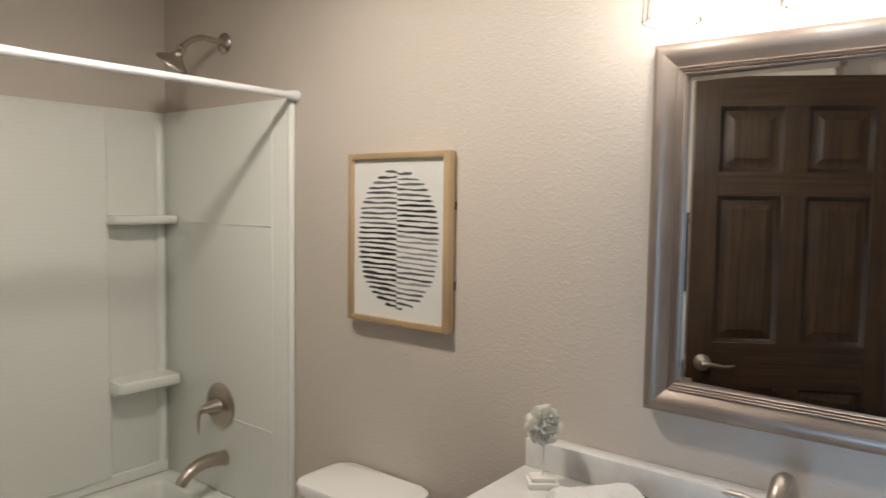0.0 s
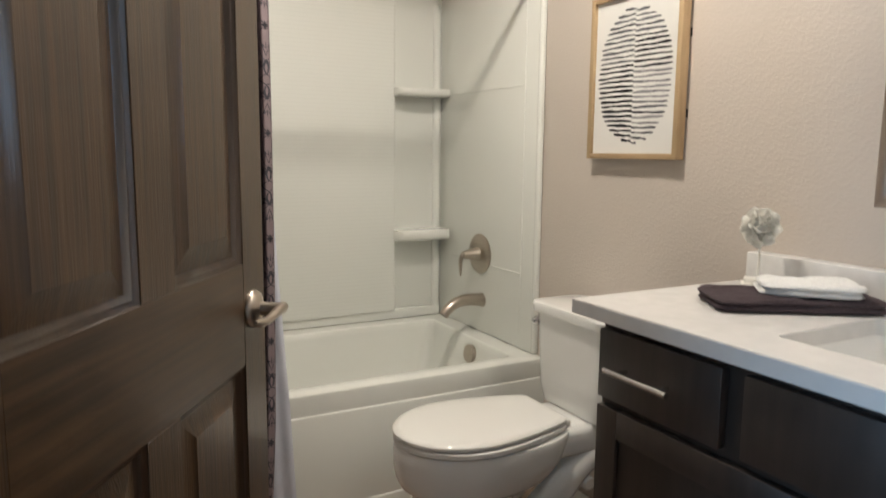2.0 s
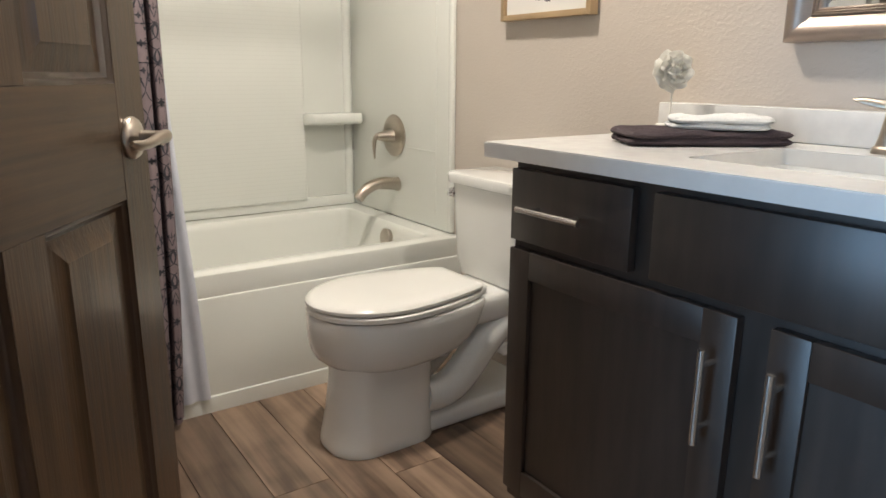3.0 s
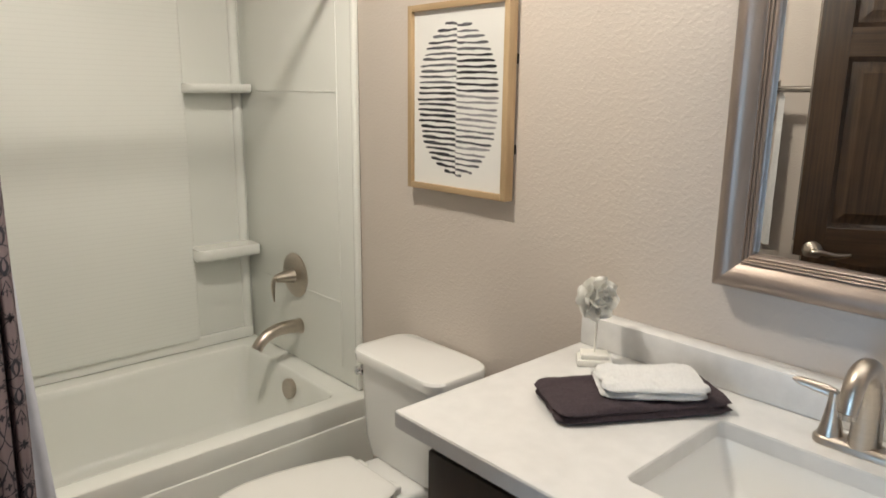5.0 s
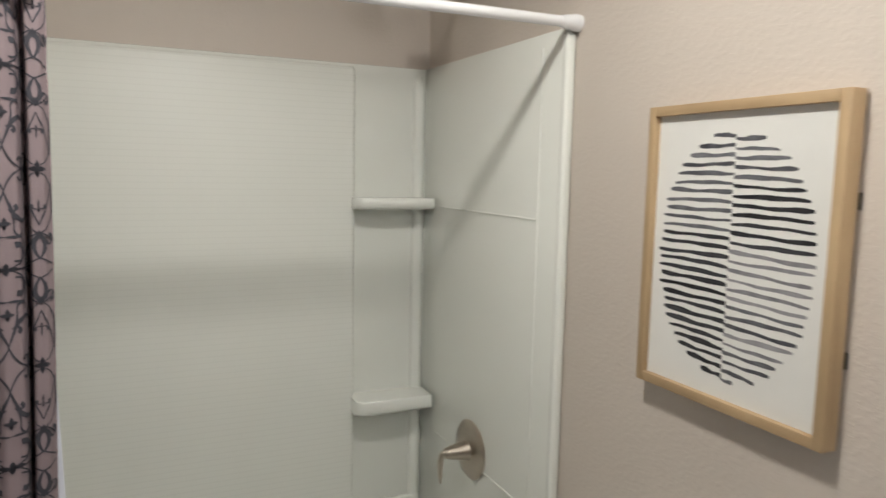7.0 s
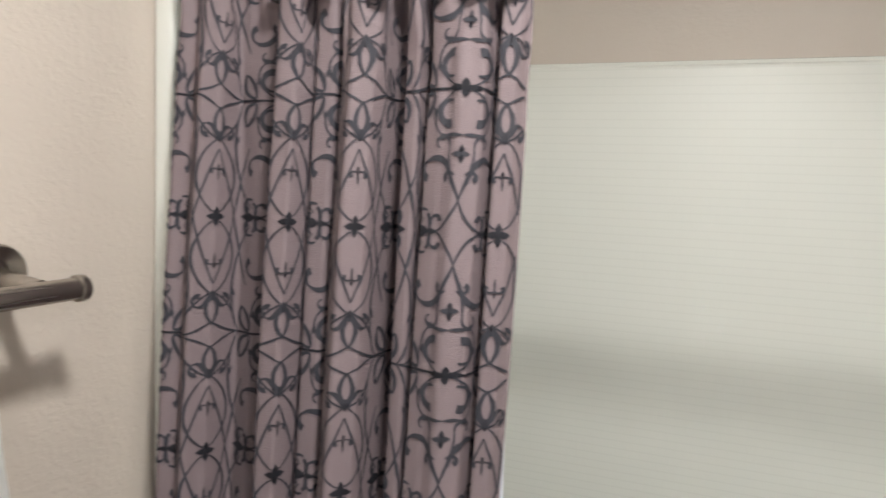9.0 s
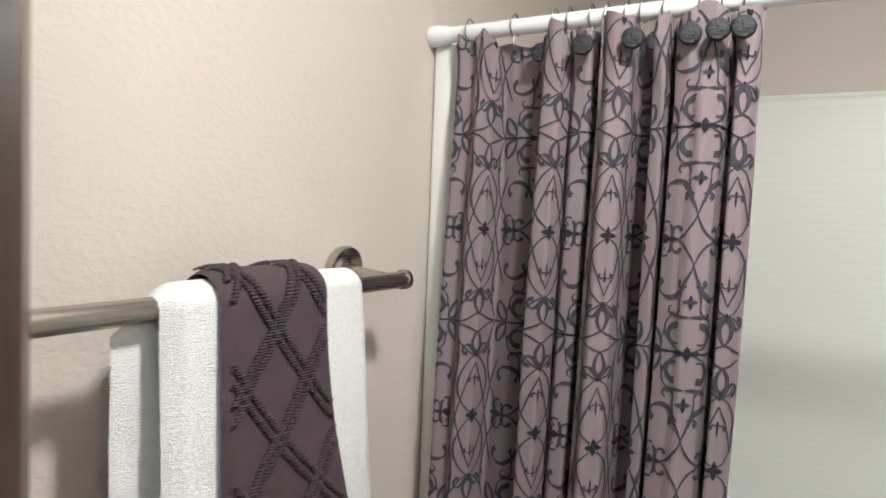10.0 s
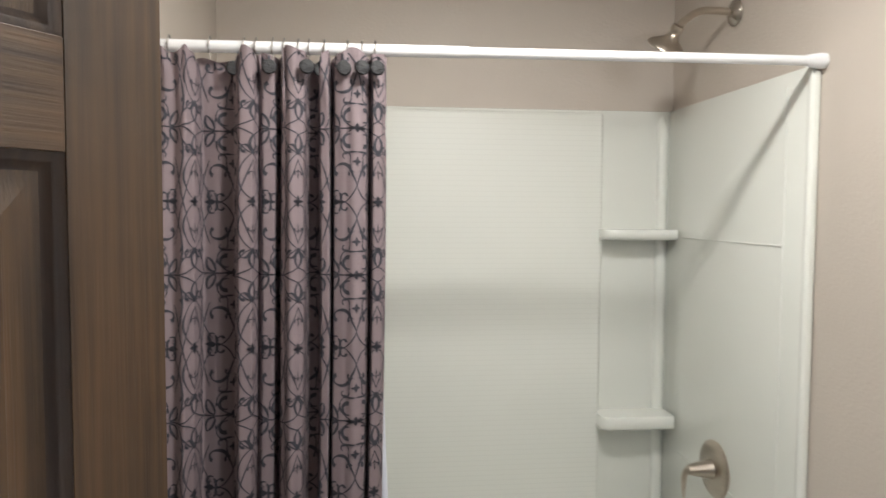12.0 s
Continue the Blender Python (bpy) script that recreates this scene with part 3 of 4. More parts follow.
def vanity():
    v = group_at("vanity_cabinet", "dark espresso wood vanity cabinet with steel bar pulls", "cabinet")
    for x in (KX0, KX1 - 0.018):
        part("side_panel", boxed(x, x + 0.018, KYF + 0.0195, 1.5225, 0.10, 0.8565, 0.001), M_ESPRESSO, v)
    part("bottom_panel", boxed(KX0 + 0.0185, KX1 - 0.0185, KYF + 0.02, 1.52, 0.102, 0.120), M_ESPRESSO, v)
    bm = bmesh.new()
    for x0, x1, z0, z1 in ((KX0, KX0 + 0.04, 0.10, 0.8565), (KX1 - 0.04, KX1, 0.10, 0.8565), (KX0 + 0.04, KX1 - 0.04, 0.10, 0.14), (KX0 + 0.04, KX1 - 0.04, 0.675, 0.715), (KX0 + 0.04, KX1 - 0.04, 0.835, 0.8565), (1.47, 1.535, 0.14, 0.675), (1.26, 1.32, 0.715, 0.835), (1.685, 1.745, 0.715, 0.835)):
        box(bm, x0, x1, KYF + 0.001, KYF + 0.019, z0, z1)
    part("face_frame", bm, M_ESPRESSO, v, smooth=False)
    # toe board coloured near-black, its shade under the doors painted in
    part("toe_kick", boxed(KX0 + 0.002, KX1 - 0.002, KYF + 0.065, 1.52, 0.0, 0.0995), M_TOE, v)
    y = KYF - 0.019
    zt, zm0, zm1, zb = 0.842, 0.698, 0.680, 0.132
    for x0, x1, pull in ((0.962, 1.268, True), (1.312, 1.694, False), (1.738, 2.044, True)):
        d = part("drawer_front" if pull else "false_front", boxed(x0, x1, y, y + 0.0195, zm0, zt, 0.002), M_ESPRESSO, v)
        if pull:
            c = (x0 + x1) / 2 - 0.018
            bar_pull(d, (c - 0.082, y, 0.770), (c + 0.082, y, 0.770))
    d = shaker("cabinet_door", v, 0.962, 1.477, zb, zm1, y)
    bar_pull(d, (1.446, y, 0.472), (1.446, y, 0.628))
    d = shaker("cabinet_door", v, 1.529, 2.044, zb, zm1, y)
    bar_pull(d, (1.554, y, 0.472), (1.554, y, 0.628))
    return v


vanity()


def countertop():
    c = group_at("countertop", "white quartz vanity countertop with backsplash", "countertop")
    sx0, sx1, sy0, sy1 = SINK
    bm = bmesh.new()
    k = 4
    hole = rrect(sx0, sx1, sy0, sy1, 0.012, CZ, k)
    outer = []
    for p in hole:
        # march each point outward to the slab's edge
        cx, cy = (sx0 + sx1) / 2, (sy0 + sy1) / 2
        fx, fy = (p.x - cx) / ((sx1 - sx0) / 2), (p.y - cy) / ((sy1 - sy0) / 2)
        s = max(abs(fx), abs(fy))
        fx, fy = fx / s, fy / s
        ox = CX1 if fx > 0.999 else CX0 if fx < -0.999 else (cx + fx * (CX1 - cx) if fx > 0 else cx + fx * (cx - CX0))
        oy = 1.5230 if fy > 0.999 else CYF if fy < -0.999 else (cy + fy * (1.5230 - cy) if fy > 0 else cy + fy * (cy - CYF))
        outer.append(Vector((ox, oy, CZ)))
    lower = [Vector((p.x, p.y, CZ - 0.031)) for p in outer]
    lip = [Vector((p.x, p.y, CZ - 0.031)) for p in hole]
    loft(bm, [lip, hole, outer, lower, lip], True)
    bmesh.ops.remove_doubles(bm, verts=bm.verts[:], dist=1e-5)
    rim = [e for e in bm.edges if len(e.link_faces) == 2 and e.calc_face_angle(0) > 1.2 and all(v.co.z > CZ - 0.001 for v in e.verts)]
    bmesh.ops.bevel(bm, geom=rim, offset=0.002, segments=2, affect="EDGES")
    part("slab", bm, M_QUARTZ, c, angle=25)
    part("backsplash", boxed(CX0 + 0.004, CX1, 1.472, 1.5228, CZ + 0.0005, 0.958, 0.003), M_SPLASH, c)
    return c


countertop()


def sink():
    sx0, sx1, sy0, sy1 = SINK
    bm = bmesh.new()
    z = CZ - 0.0312
    rings = [rrect(sx0 - 0.02, sx1 + 0.02, sy0 - 0.02, sy1 + 0.02, 0.02, z, 6), rrect(sx0 - 0.001, sx1 + 0.001, sy0 - 0.001, sy1 + 0.001, 0.016, z, 6)]
    for ins, d, r in ((0.003, 0.006, 0.016), (0.014, 0.03, 0.018), (0.034, 0.062, 0.024), (0.066, 0.095, 0.032), (0.105, 0.117, 0.035), (0.150, 0.127, 0.012)):
        rings.append(rrect(sx0 + ins, sx1 - ins, sy0 + ins * 0.55, sy1 - ins * 0.55, r, z - d, 6))
    loft(bm, rings, True, False, True)
    s = thing("sink", bm, M_PORC, "white rectangular undermount porcelain sink", "sink")
    bm = bmesh.new()
    lathe(bm, ((sx0 + sx1) / 2, (sy0 + sy1) / 2 + 0.02, z - 0.131), (0, 0, 1), [(0, 0.024), (0.004, 0.024), (0.006, 0.018), (0.010, 0.017), (0.012, 0.0)])
    part("drain", bm, M_NICKEL, s, "brushed nickel drain")
    return s


sink()


def faucet():
    f = group_at("faucet", "brushed nickel two-handle arched bathroom faucet", "faucet")
    fx, fy, z = 1.492, 1.408, CZ + 0.0004
    bm = bmesh.new()
    rings = []
    for zz, g in ((0, 0), (0.008, 0), (0.013, -0.003), (0.016, -0.010)):
        ring = []
        for p in rrect(fx - 0.076 - g, fx + 0.076 + g, fy - 0.024 - g, fy + 0.024 + g, 0.0235 + g, z + zz, 8):
            ring.append(p)
        rings.append(ring)
    loft(bm, rings, True, True, True)
    part("base_plate", bm, M_NICKEL, f)
    bm = bmesh.new()
    pts = [Vector((fx, fy, z + 0.010)), Vector((fx, fy, z + 0.05))] + bez((fx, fy - 0.002, z + 0.075), (fx, fy - 0.004, z + 0.178), (fx - 0.004, fy - 0.086, z + 0.178), (fx - 0.004, fy - 0.094, z + 0.098), 16)
    tube(bm, pts, [0.026, 0.023] + [0.0225 - 0.0004 * i for i in range(17)], 20, 0.86)
    part("spout", bm, M_NICKEL, f)
    part("aerator", lathe(bmesh.new(), (fx - 0.004, fy - 0.0942, z + 0.099), (0, 0, -1), [(0, 0.0135), (0.010, 0.013), (0.012, 0.010)], 20), M_NICKEL_D, f)
    for sx in (-1, 1):
        hx = fx + sx * 0.051
        bm = bmesh.new()
        lathe(bm, (hx, fy, z + 0.010), (0, 0, 1), [(0, 0.0215), (0.004, 0.020), (0.03, 0.0145), (0.060, 0.0105), (0.070, 0.0098), (0.074, 0.0105), (0.078, 0.009), (0.080, 0.0)], 24)
        h = part("handle_post", bm, M_NICKEL, f)
        bm = bmesh.new()
        tube(bm, bez((hx, fy + 0.003, z + 0.084), (hx + sx * 0.02, fy + 0.002, z + 0.086), (hx + sx * 0.045, fy - 0.004, z + 0.092), (hx + sx * 0.066, fy - 0.010, z + 0.094), 10), [0.008, 0.0095, 0.010, 0.010, 0.0098, 0.0095, 0.009, 0.0085, 0.008, 0.006, 0.002], 14, 0.55)
        part("lever", bm, M_NICKEL, h)
    return f


faucet()


# ---- mirror ----
def mirror():
    x0, x1, z0, z1 = 1.174, 1.822, 1.090, 1.884
    m = group_at("wall_mirror", "rectangular wall mirror in champagne metallic frame", "mirror", ((x0 + x1) / 2, 1.5235, (z0 + z1) / 2))
    hw, hz = (x1 - x0) / 2, (z1 - z0) / 2
    # frame profile: distance in from the outer edge, and how far it stands off the wall
    prof = [(0.0, 0.002), (0.0, 0.034), (0.002, 0.041), (0.006, 0.045), (0.014, 0.047), (0.024, 0.045), (0.034, 0.040), (0.044, 0.033), (0.050, 0.030), (0.0505, 0.033), (0.0525, 0.035), (0.0545, 0.033), (0.055, 0.029), (0.0555, 0.031), (0.0575, 0.033), (0.0595, 0.031), (0.060, 0.027), (0.0605, 0.028), (0.063, 0.029), (0.0655, 0.026), (0.067, 0.020), (0.067, 0.012)]
    sides = [("bottom", [(-1, -1), (1, -1)]), ("right", [(1, -1), (1, 1)]), ("top", [(1, 1), (-1, 1)]), ("left", [(-1, 1), (-1, -1)])]
    for nm, (a, b) in sides:
        bm = bmesh.new()
        rings = []
        for d, h in prof:
            rings.append([(a[0] * (hw - d), -h, a[1] * (hz - d)), (b[0] * (hw - d), -h, b[1] * (hz - d))])
        loft(bm, rings, False)
        part("frame_side", bm, M_FRAME, m, angle=50)
    iw, iz = hw - 0.0665, hz - 0.0665
    bm = bmesh.new()
    r0 = [(-iw, -0.0140, -iz), (iw, -0.0140, -iz), (iw, -0.0140, iz), (-iw, -0.0140, iz)]
    b = 0.013
    r1 = [(-iw + b, -0.0152, -iz + b), (iw - b, -0.0152, -iz + b), (iw - b, -0.0152, iz - b), (-iw + b, -0.0152, iz - b)]
    loft(bm, [r0, r1], True, False, True)
    part("mirror_glass", bm, M_MIRROR, m, "silvered glass with a bevelled edge", smooth=False).matrix_basis = pose(0, -0.0045, 0, 0, 0, -1.4)
    return m


mirror()


def vanity_light():
    v = group_at("vanity_light", "lit three-bulb vanity light with clear glass shades", "wall light")
    part("back_plate", boxed(1.17, 1.836, 1.500, 1.5228, 2.03, 2.12, 0.006), M_NICKEL, v)
    for bx in BULBS:
        part("arm", tube(bmesh.new(), bez((bx, 1.502, 2.075), (bx, 1.44, 2.085), (bx, 1.376, 2.085), (bx, 1.375, 2.045), 8), 0.008, 12), M_NICKEL, v)
        part("socket", lathe(bmesh.new(), (bx, 1.375, 2.05), (0, 0, -1), [(0, 0.012), (0.004, 0.024), (0.03, 0.024), (0.034, 0.016)], 20), M_NICKEL, v)
        bm = bmesh.new()
        rings = []
        for zz, r in ((2.035, 0.030), (2.030, 0.045), (2.015, 0.050), (1.905, 0.056), (1.900, 0.056), (1.900, 0.0525), (2.012, 0.0465), (2.027, 0.042), (2.031, 0.030)):
            rings.append([Vector((bx + r * (1 + 0.03 * math.cos(12 * a)) * math.cos(a), 1.375 + r * (1 + 0.03 * math.cos(12 * a)) * math.sin(a), zz)) for a in [2 * math.pi * i / 72 for i in range(72)]])
        loft(bm, rings, True)
        g = part("glass_shade", bm, M_LAMPGLASS, v, "clear ribbed glass shade")
        g.visible_shadow = False
        b = part("bulb", lathe(bmesh.new(), (bx, 1.375, 2.016), (0, 0, -1), [(0, 0.012), (0.015, 0.014), (0.035, 0.024), (0.055, 0.029), (0.075, 0.024), (0.085, 0.012), (0.088, 0.0)], 20), M_BULB, v, "lit warm white bulb")
        b.visible_shadow = False
    return v


vanity_light()


def ceiling_light():
    c = group_at("ceiling_light", "round flush ceiling light with lit white diffuser", "ceiling light", (LIGHT_X, LIGHT_Y, ZC))
    part("rim", lathe(bmesh.new(), (0, 0, -0.0005), (0, 0, -1), [(0, 0.12), (0.03, 0.12), (0.034, 0.115), (0.034, 0.09)], 40), M_ROD, c)
    part("diffuser", lathe(bmesh.new(), (0, 0, -0.034), (0, 0, -1), [(0, 0.112), (0.012, 0.104), (0.022, 0.08), (0.027, 0.04), (0.028, 0.0)], 40), M_DIFFUSER, c)
    return c


ceiling_light()


# ---- framed print ----
def brush_ink(name, dark, pale):
    m = bpy.data.materials.new(name)
    m.use_nodes = True
    n, l = m.node_tree.nodes, m.node_tree.links
    b = n["Principled BSDF"]
    b.inputs["Roughness"].default_value = 0.8
    geo, ramp = n.new("ShaderNodeObjectInfo"), n.new("ShaderNodeValToRGB")
    ramp.color_ramp.elements[0].color, ramp.color_ramp.elements[1].color = (*dark, 1), (*pale, 1)
    tex, mix = n.new("ShaderNodeTexNoise"), n.new("ShaderNodeMath")
    tex.inputs["Scale"].default_value = 40
    mix.operation = "MULTIPLY_ADD"
    mix.inputs[1].default_value = 0.65
    tw = n.new("ShaderNodeMath")
    tw.operation = "MULTIPLY_ADD"
    tw.inputs[1].default_value, tw.inputs[2].default_value = 1.2, -0.45
    l.new(n.new("ShaderNodeTexCoord").outputs["Object"], tex.inputs["Vector"])
    l.new(tex.outputs[0], tw.inputs[0])
    l.new(geo.outputs["Random"], mix.inputs[0])
    l.new(tw.outputs[0], mix.inputs[2])
    l.new(mix.outputs[0], ramp.inputs[0])
    l.new(ramp.outputs[0], b.inputs["Base Color"])
    return m


def framed_print():
    x0, x1, z0, z1 = 0.231, 0.615, 1.182, 1.681
    f = group_at("framed_print", "abstract black brush-stroke oval print in pale oak frame", "picture", ((x0 + x1) / 2, 1.5235, (z0 + z1) / 2))
    hw, hz, w = (x1 - x0) / 2, (z1 - z0) / 2, 0.017
    for a in ((-hw, -hw + w), (hw - w, hw)):
        part("frame_side", boxed(a[0], a[1], -0.034, -0.004, -hz, hz, 0.001), M_OAK, f)
    for a in ((-hz, -hz + w), (hz - w, hz)):
        ob = part("frame_side", boxed(a[0], a[1], -0.0338, -0.0042, -(hw - w), hw - w, 0.001), M_OAK, f)
        ob.matrix_basis = pose(0, 0, 0, 0, 90, 0)
    part("backing", boxed(-hw + 0.010, hw - 0.010, -0.0135, -0.001, -hz + 0.010, hz - 0.010), M_TOE, f)
    part("paper", boxed(-hw + w, hw - w, -0.022, -0.014, -hz + w, hz - w), M_PAPER, f)
    rnd = random.Random(5)
    black = brush_ink("brush_ink", (0.006, 0.006, 0.008), (0.050, 0.050, 0.058))
    grey = brush_ink("thinned_brush_ink", (0.035, 0.036, 0.045), (0.17, 0.17, 0.185))
    wash = brush_ink("washed_brush_ink", (0.13, 0.125, 0.14), (0.34, 0.33, 0.345))
    rows, ax, az = 27, 0.154, 0.202
    for side in (-1, 1):
        for i in range(rows):
            t = (i + 0.5 + (0.35 if side > 0 else 0)) / rows
            zc = az * (1 - 2 * t)
            half = ax * max(0, 1 - (abs(zc) / az) ** 2.3) ** 0.5
            if half < 0.012:
                continue
            if side < 0:
                ink = grey if i < 11 else black
                thick = rnd.uniform(0.0062, 0.0082) * (1.2 if i > 12 else 1.0)
            else:
                ink = black if 5 <= i <= 11 else wash if 12 <= i <= 17 or i in (21, 22) else grey
                thick = rnd.uniform(0.0060, 0.0084)
            # the lower strokes sink towards the spine, the upper right ones towards the rim
            drift = (0.006 * max(0.0, t - 0.35) if side < 0 else -0.003) + rnd.uniform(-0.0018, 0.0018)
            ph, xa, xb = rnd.uniform(0, 6), rnd.uniform(-0.0008, 0.0006), half + rnd.uniform(-0.004, 0.004)
            k = 16
            up, dn = [], []
            bm = bmesh.new()
            for j in range(k + 1):
                u = j / k
                xx = -0.003 + side * (xa + (xb - xa) * u)
                zz = zc + drift * u + 0.0008 * math.sin(ph + 5 * u) + 0.0005 * math.sin(ph * 2 + 13 * u)
                swell = 0.80 + 0.16 * math.sin(ph + 7 * u) + 0.22 * noise.noise((u * 5, i * 3.1, side * 7.0)) + 0.12 * u
                hh = 0.9 * thick * swell * (0.45 + 0.55 * min(1, 8 * (1 - u) + 0.25)) * min(1.0, 0.80 + 6 * u) * 0.55
                up.append(bm.verts.new((xx, -0.0223, zz + hh)))
                dn.append(bm.verts.new((xx, -0.0223, zz - hh)))
            for j in range(k):
                bm.faces.new((up[j], up[j + 1], dn[j + 1], dn[j]))
            part("brush_stroke", bm, ink, f, smooth=False)
    for zz in (0.10, -0.12):
        part("turn_button", boxed(hw + 0.0002, hw + 0.003, -0.0035, -0.0005, zz - 0.012, zz + 0.012), M_TOE, f)
    return f


framed_print()


# ---- door ----
DOOR_W, DOOR_T, DOOR_ANGLE = 0.752, 0.035, 33.5


def door():
    """Local x runs from the latch edge to the hinge, -y faces the wall, +y the room."""
    d = group_at("door_1", "open dark brown stained six-panel wooden door with nickel lever", "door", (0.787, 0.2942, 0.008), -DOOR_ANGLE)
    st, pw, T = 0.096, 0.236, DOOR_T
    H = 2.03
    xs = [st, st + pw, 0.420, 0.420 + pw]
    zs = [(0.235, 0.822), (0.998, 1.571), (1.664, 1.915)]
    def slab(nm, a, b, c, e):
        part(nm, boxed(a, b, -T, 0, c, e, 0.0008, 1), M_DOOR, d)
    slab("stile", 0, xs[0], 0, H)
    slab("stile", xs[3], DOOR_W, 0, H)
    rails = [(0, zs[0][0]), (zs[0][1], zs[1][0]), (zs[1][1], zs[2][0]), (zs[2][1], H)]
    for a, b in rails:
        ob = part("rail", boxed(a, b, -T + 0.0003, -0.0003, -xs[3], -xs[0], 0.0006, 1), M_DOOR, d)
        ob.matrix_basis = pose(0, 0, 0, 0, -90, 0)
    for a, b in zs:
        slab("mullion", xs[1], xs[2], a, b)
    for a, b in zs:
        for p, q in ((xs[0], xs[1]), (xs[2], xs[3])):
            bm = bmesh.new()
            for s in (0, 1):
                rings = []
                for ins, dep in ((0.0, 0.0015), (0.004, 0.005), (0.007, 0.0055), (0.009, 0.0075), (0.013, 0.0115), (0.017, 0.0135)):
                    y = -dep if s == 0 else -T + dep
                    rings.append([(p + ins, y, a + ins), (q - ins, y, a + ins), (q - ins, y, b - ins), (p + ins, y, b - ins)])
                loft(bm, rings, True)
            mo = part("panel_moulding", bm, M_GROOVE, d, angle=60)
            bm = bmesh.new()
            for s in (0, 1):
                rings = []
                for ins, dep in ((0.015, 0.0130), (0.020, 0.0128), (0.050, 0.0050), (0.052, 0.0040)):
                    y = -dep if s == 0 else -T + dep
                    rings.append([(p + ins, y, a + ins), (q - ins, y, a + ins), (q - ins, y, b - ins), (p + ins, y, b - ins)])
                loft(bm, rings, True, False, True)
            part("raised_panel", bm, M_DOOR, d, angle=15)
    zl, xl = 0.914, 0.060
    for s in (1, -1):
        y = 0 if s > 0 else -T
        bm = bmesh.new()
        lathe(bm, (xl, y, zl), (0, s, 0), [(0, 0.033), (0.004, 0.0335), (0.010, 0.030), (0.014, 0.020), (0.018, 0.0125), (0.046, 0.0115), (0.050, 0.012)], 30)
        lv = part("lever_rose", bm, M_NICKEL, d, "brushed nickel lever handle")
        bm = bmesh.new()
        yy = y + s * 0.052
        tube(bm, bez((xl - 0.010, yy, zl), (xl + 0.03, yy + s * 0.004, zl + 0.012), (xl + 0.06, yy + s * 0.002, zl - 0.014), (xl + 0.112, yy - s * 0.004, zl + 0.002), 14), [0.011, 0.0125, 0.0125, 0.012, 0.0115, 0.011, 0.0105, 0.010, 0.0098, 0.0095, 0.009, 0.009, 0.0085, 0.0075, 0.004], 14, 0.75)
        part("lever", bm, M_NICKEL, lv)
    part("latch_plate", boxed(-0.0015, 0.0005, -T * 0.85, -T * 0.15, zl - 0.028, zl + 0.028, 0.0004), M_NICKEL, d)
    for zz in (0.2, 1.0, 1.83):
        part("hinge", tube(bmesh.new(), [(DOOR_W + 0.004, 0.004, zz - 0.045), (DOOR_W + 0.004, 0.004, zz + 0.045)], 0.006, 12), M_NICKEL, d)
    return d


door()

# ---- towel bar and towels ----
BAR_Y, BAR_Z = 0.088, 1.476


def towel_bar():
    b = group_at("towel_bar", "brushed nickel towel bar mounted on the wall", "towel bar")
    part("bar", tube(bmesh.new(), [(0.150, BAR_Y, BAR_Z), (0.790, BAR_Y, BAR_Z)], 0.0120, 20), M_NICKEL_D, b)
    for x, s in ((0.150, -1), (0.790, 1)):
        part("end_knob", lathe(bmesh.new(), (x - s * 0.004, BAR_Y, BAR_Z), (s, 0, 0), [(0, 0.0122), (0.002, 0.0148), (0.010, 0.0148), (0.014, 0.011), (0.015, 0.0)], 20), M_NICKEL_D, b)
    for x in (0.186, 0.754):
        part("post", lathe(bmesh.new(), (x, 0.0005, BAR_Z + 0.010), (0, 1, -0.10), [(0, 0.034), (0.010, 0.0365), (0.015, 0.0345), (0.013, 0.0300), (0.007, 0.0200), (0.011, 0.0135), (0.030, 0.0105), (0.078, 0.0100)], 28), M_NICKEL_D, b)
    return b


towel_bar()


def drape(x0, x1, r, front, back, skew=(0, 0), wave=0.003, seed=1, rear=0.0):
    """Cloth folded over the bar: a point function of (across, along), and how long each side is."""
    arc = math.pi * r

    def place(u, s, lift=0.0):
        x = x0 + (x1 - x0) * u
        rr = r + lift
        ripple = wave * (noise.noise((x * 14, s * 5, seed)) + 0.5 * noise.noise((x * 40, s * 12, seed + 3)))
        if s < 0:
            return Vector((x + skew[1] * -s + (rear - skew[1] * -s) * min(1.0, -s * 45), BAR_Y - rr - ripple * 0.5, BAR_Z + s))
        if s < arc:
            a = s / r
            return Vector((x, BAR_Y - rr * math.cos(a), BAR_Z + rr * math.sin(a)))
        d = s - arc
        hang = min(1, d * 5)
        return Vector((x + (skew[0] * d * d + skew[1] * d) * (1 - u), BAR_Y + rr + ripple * hang + 0.004 * hang + 0.012 * d, BAR_Z - d))
    return place, -back, arc + front


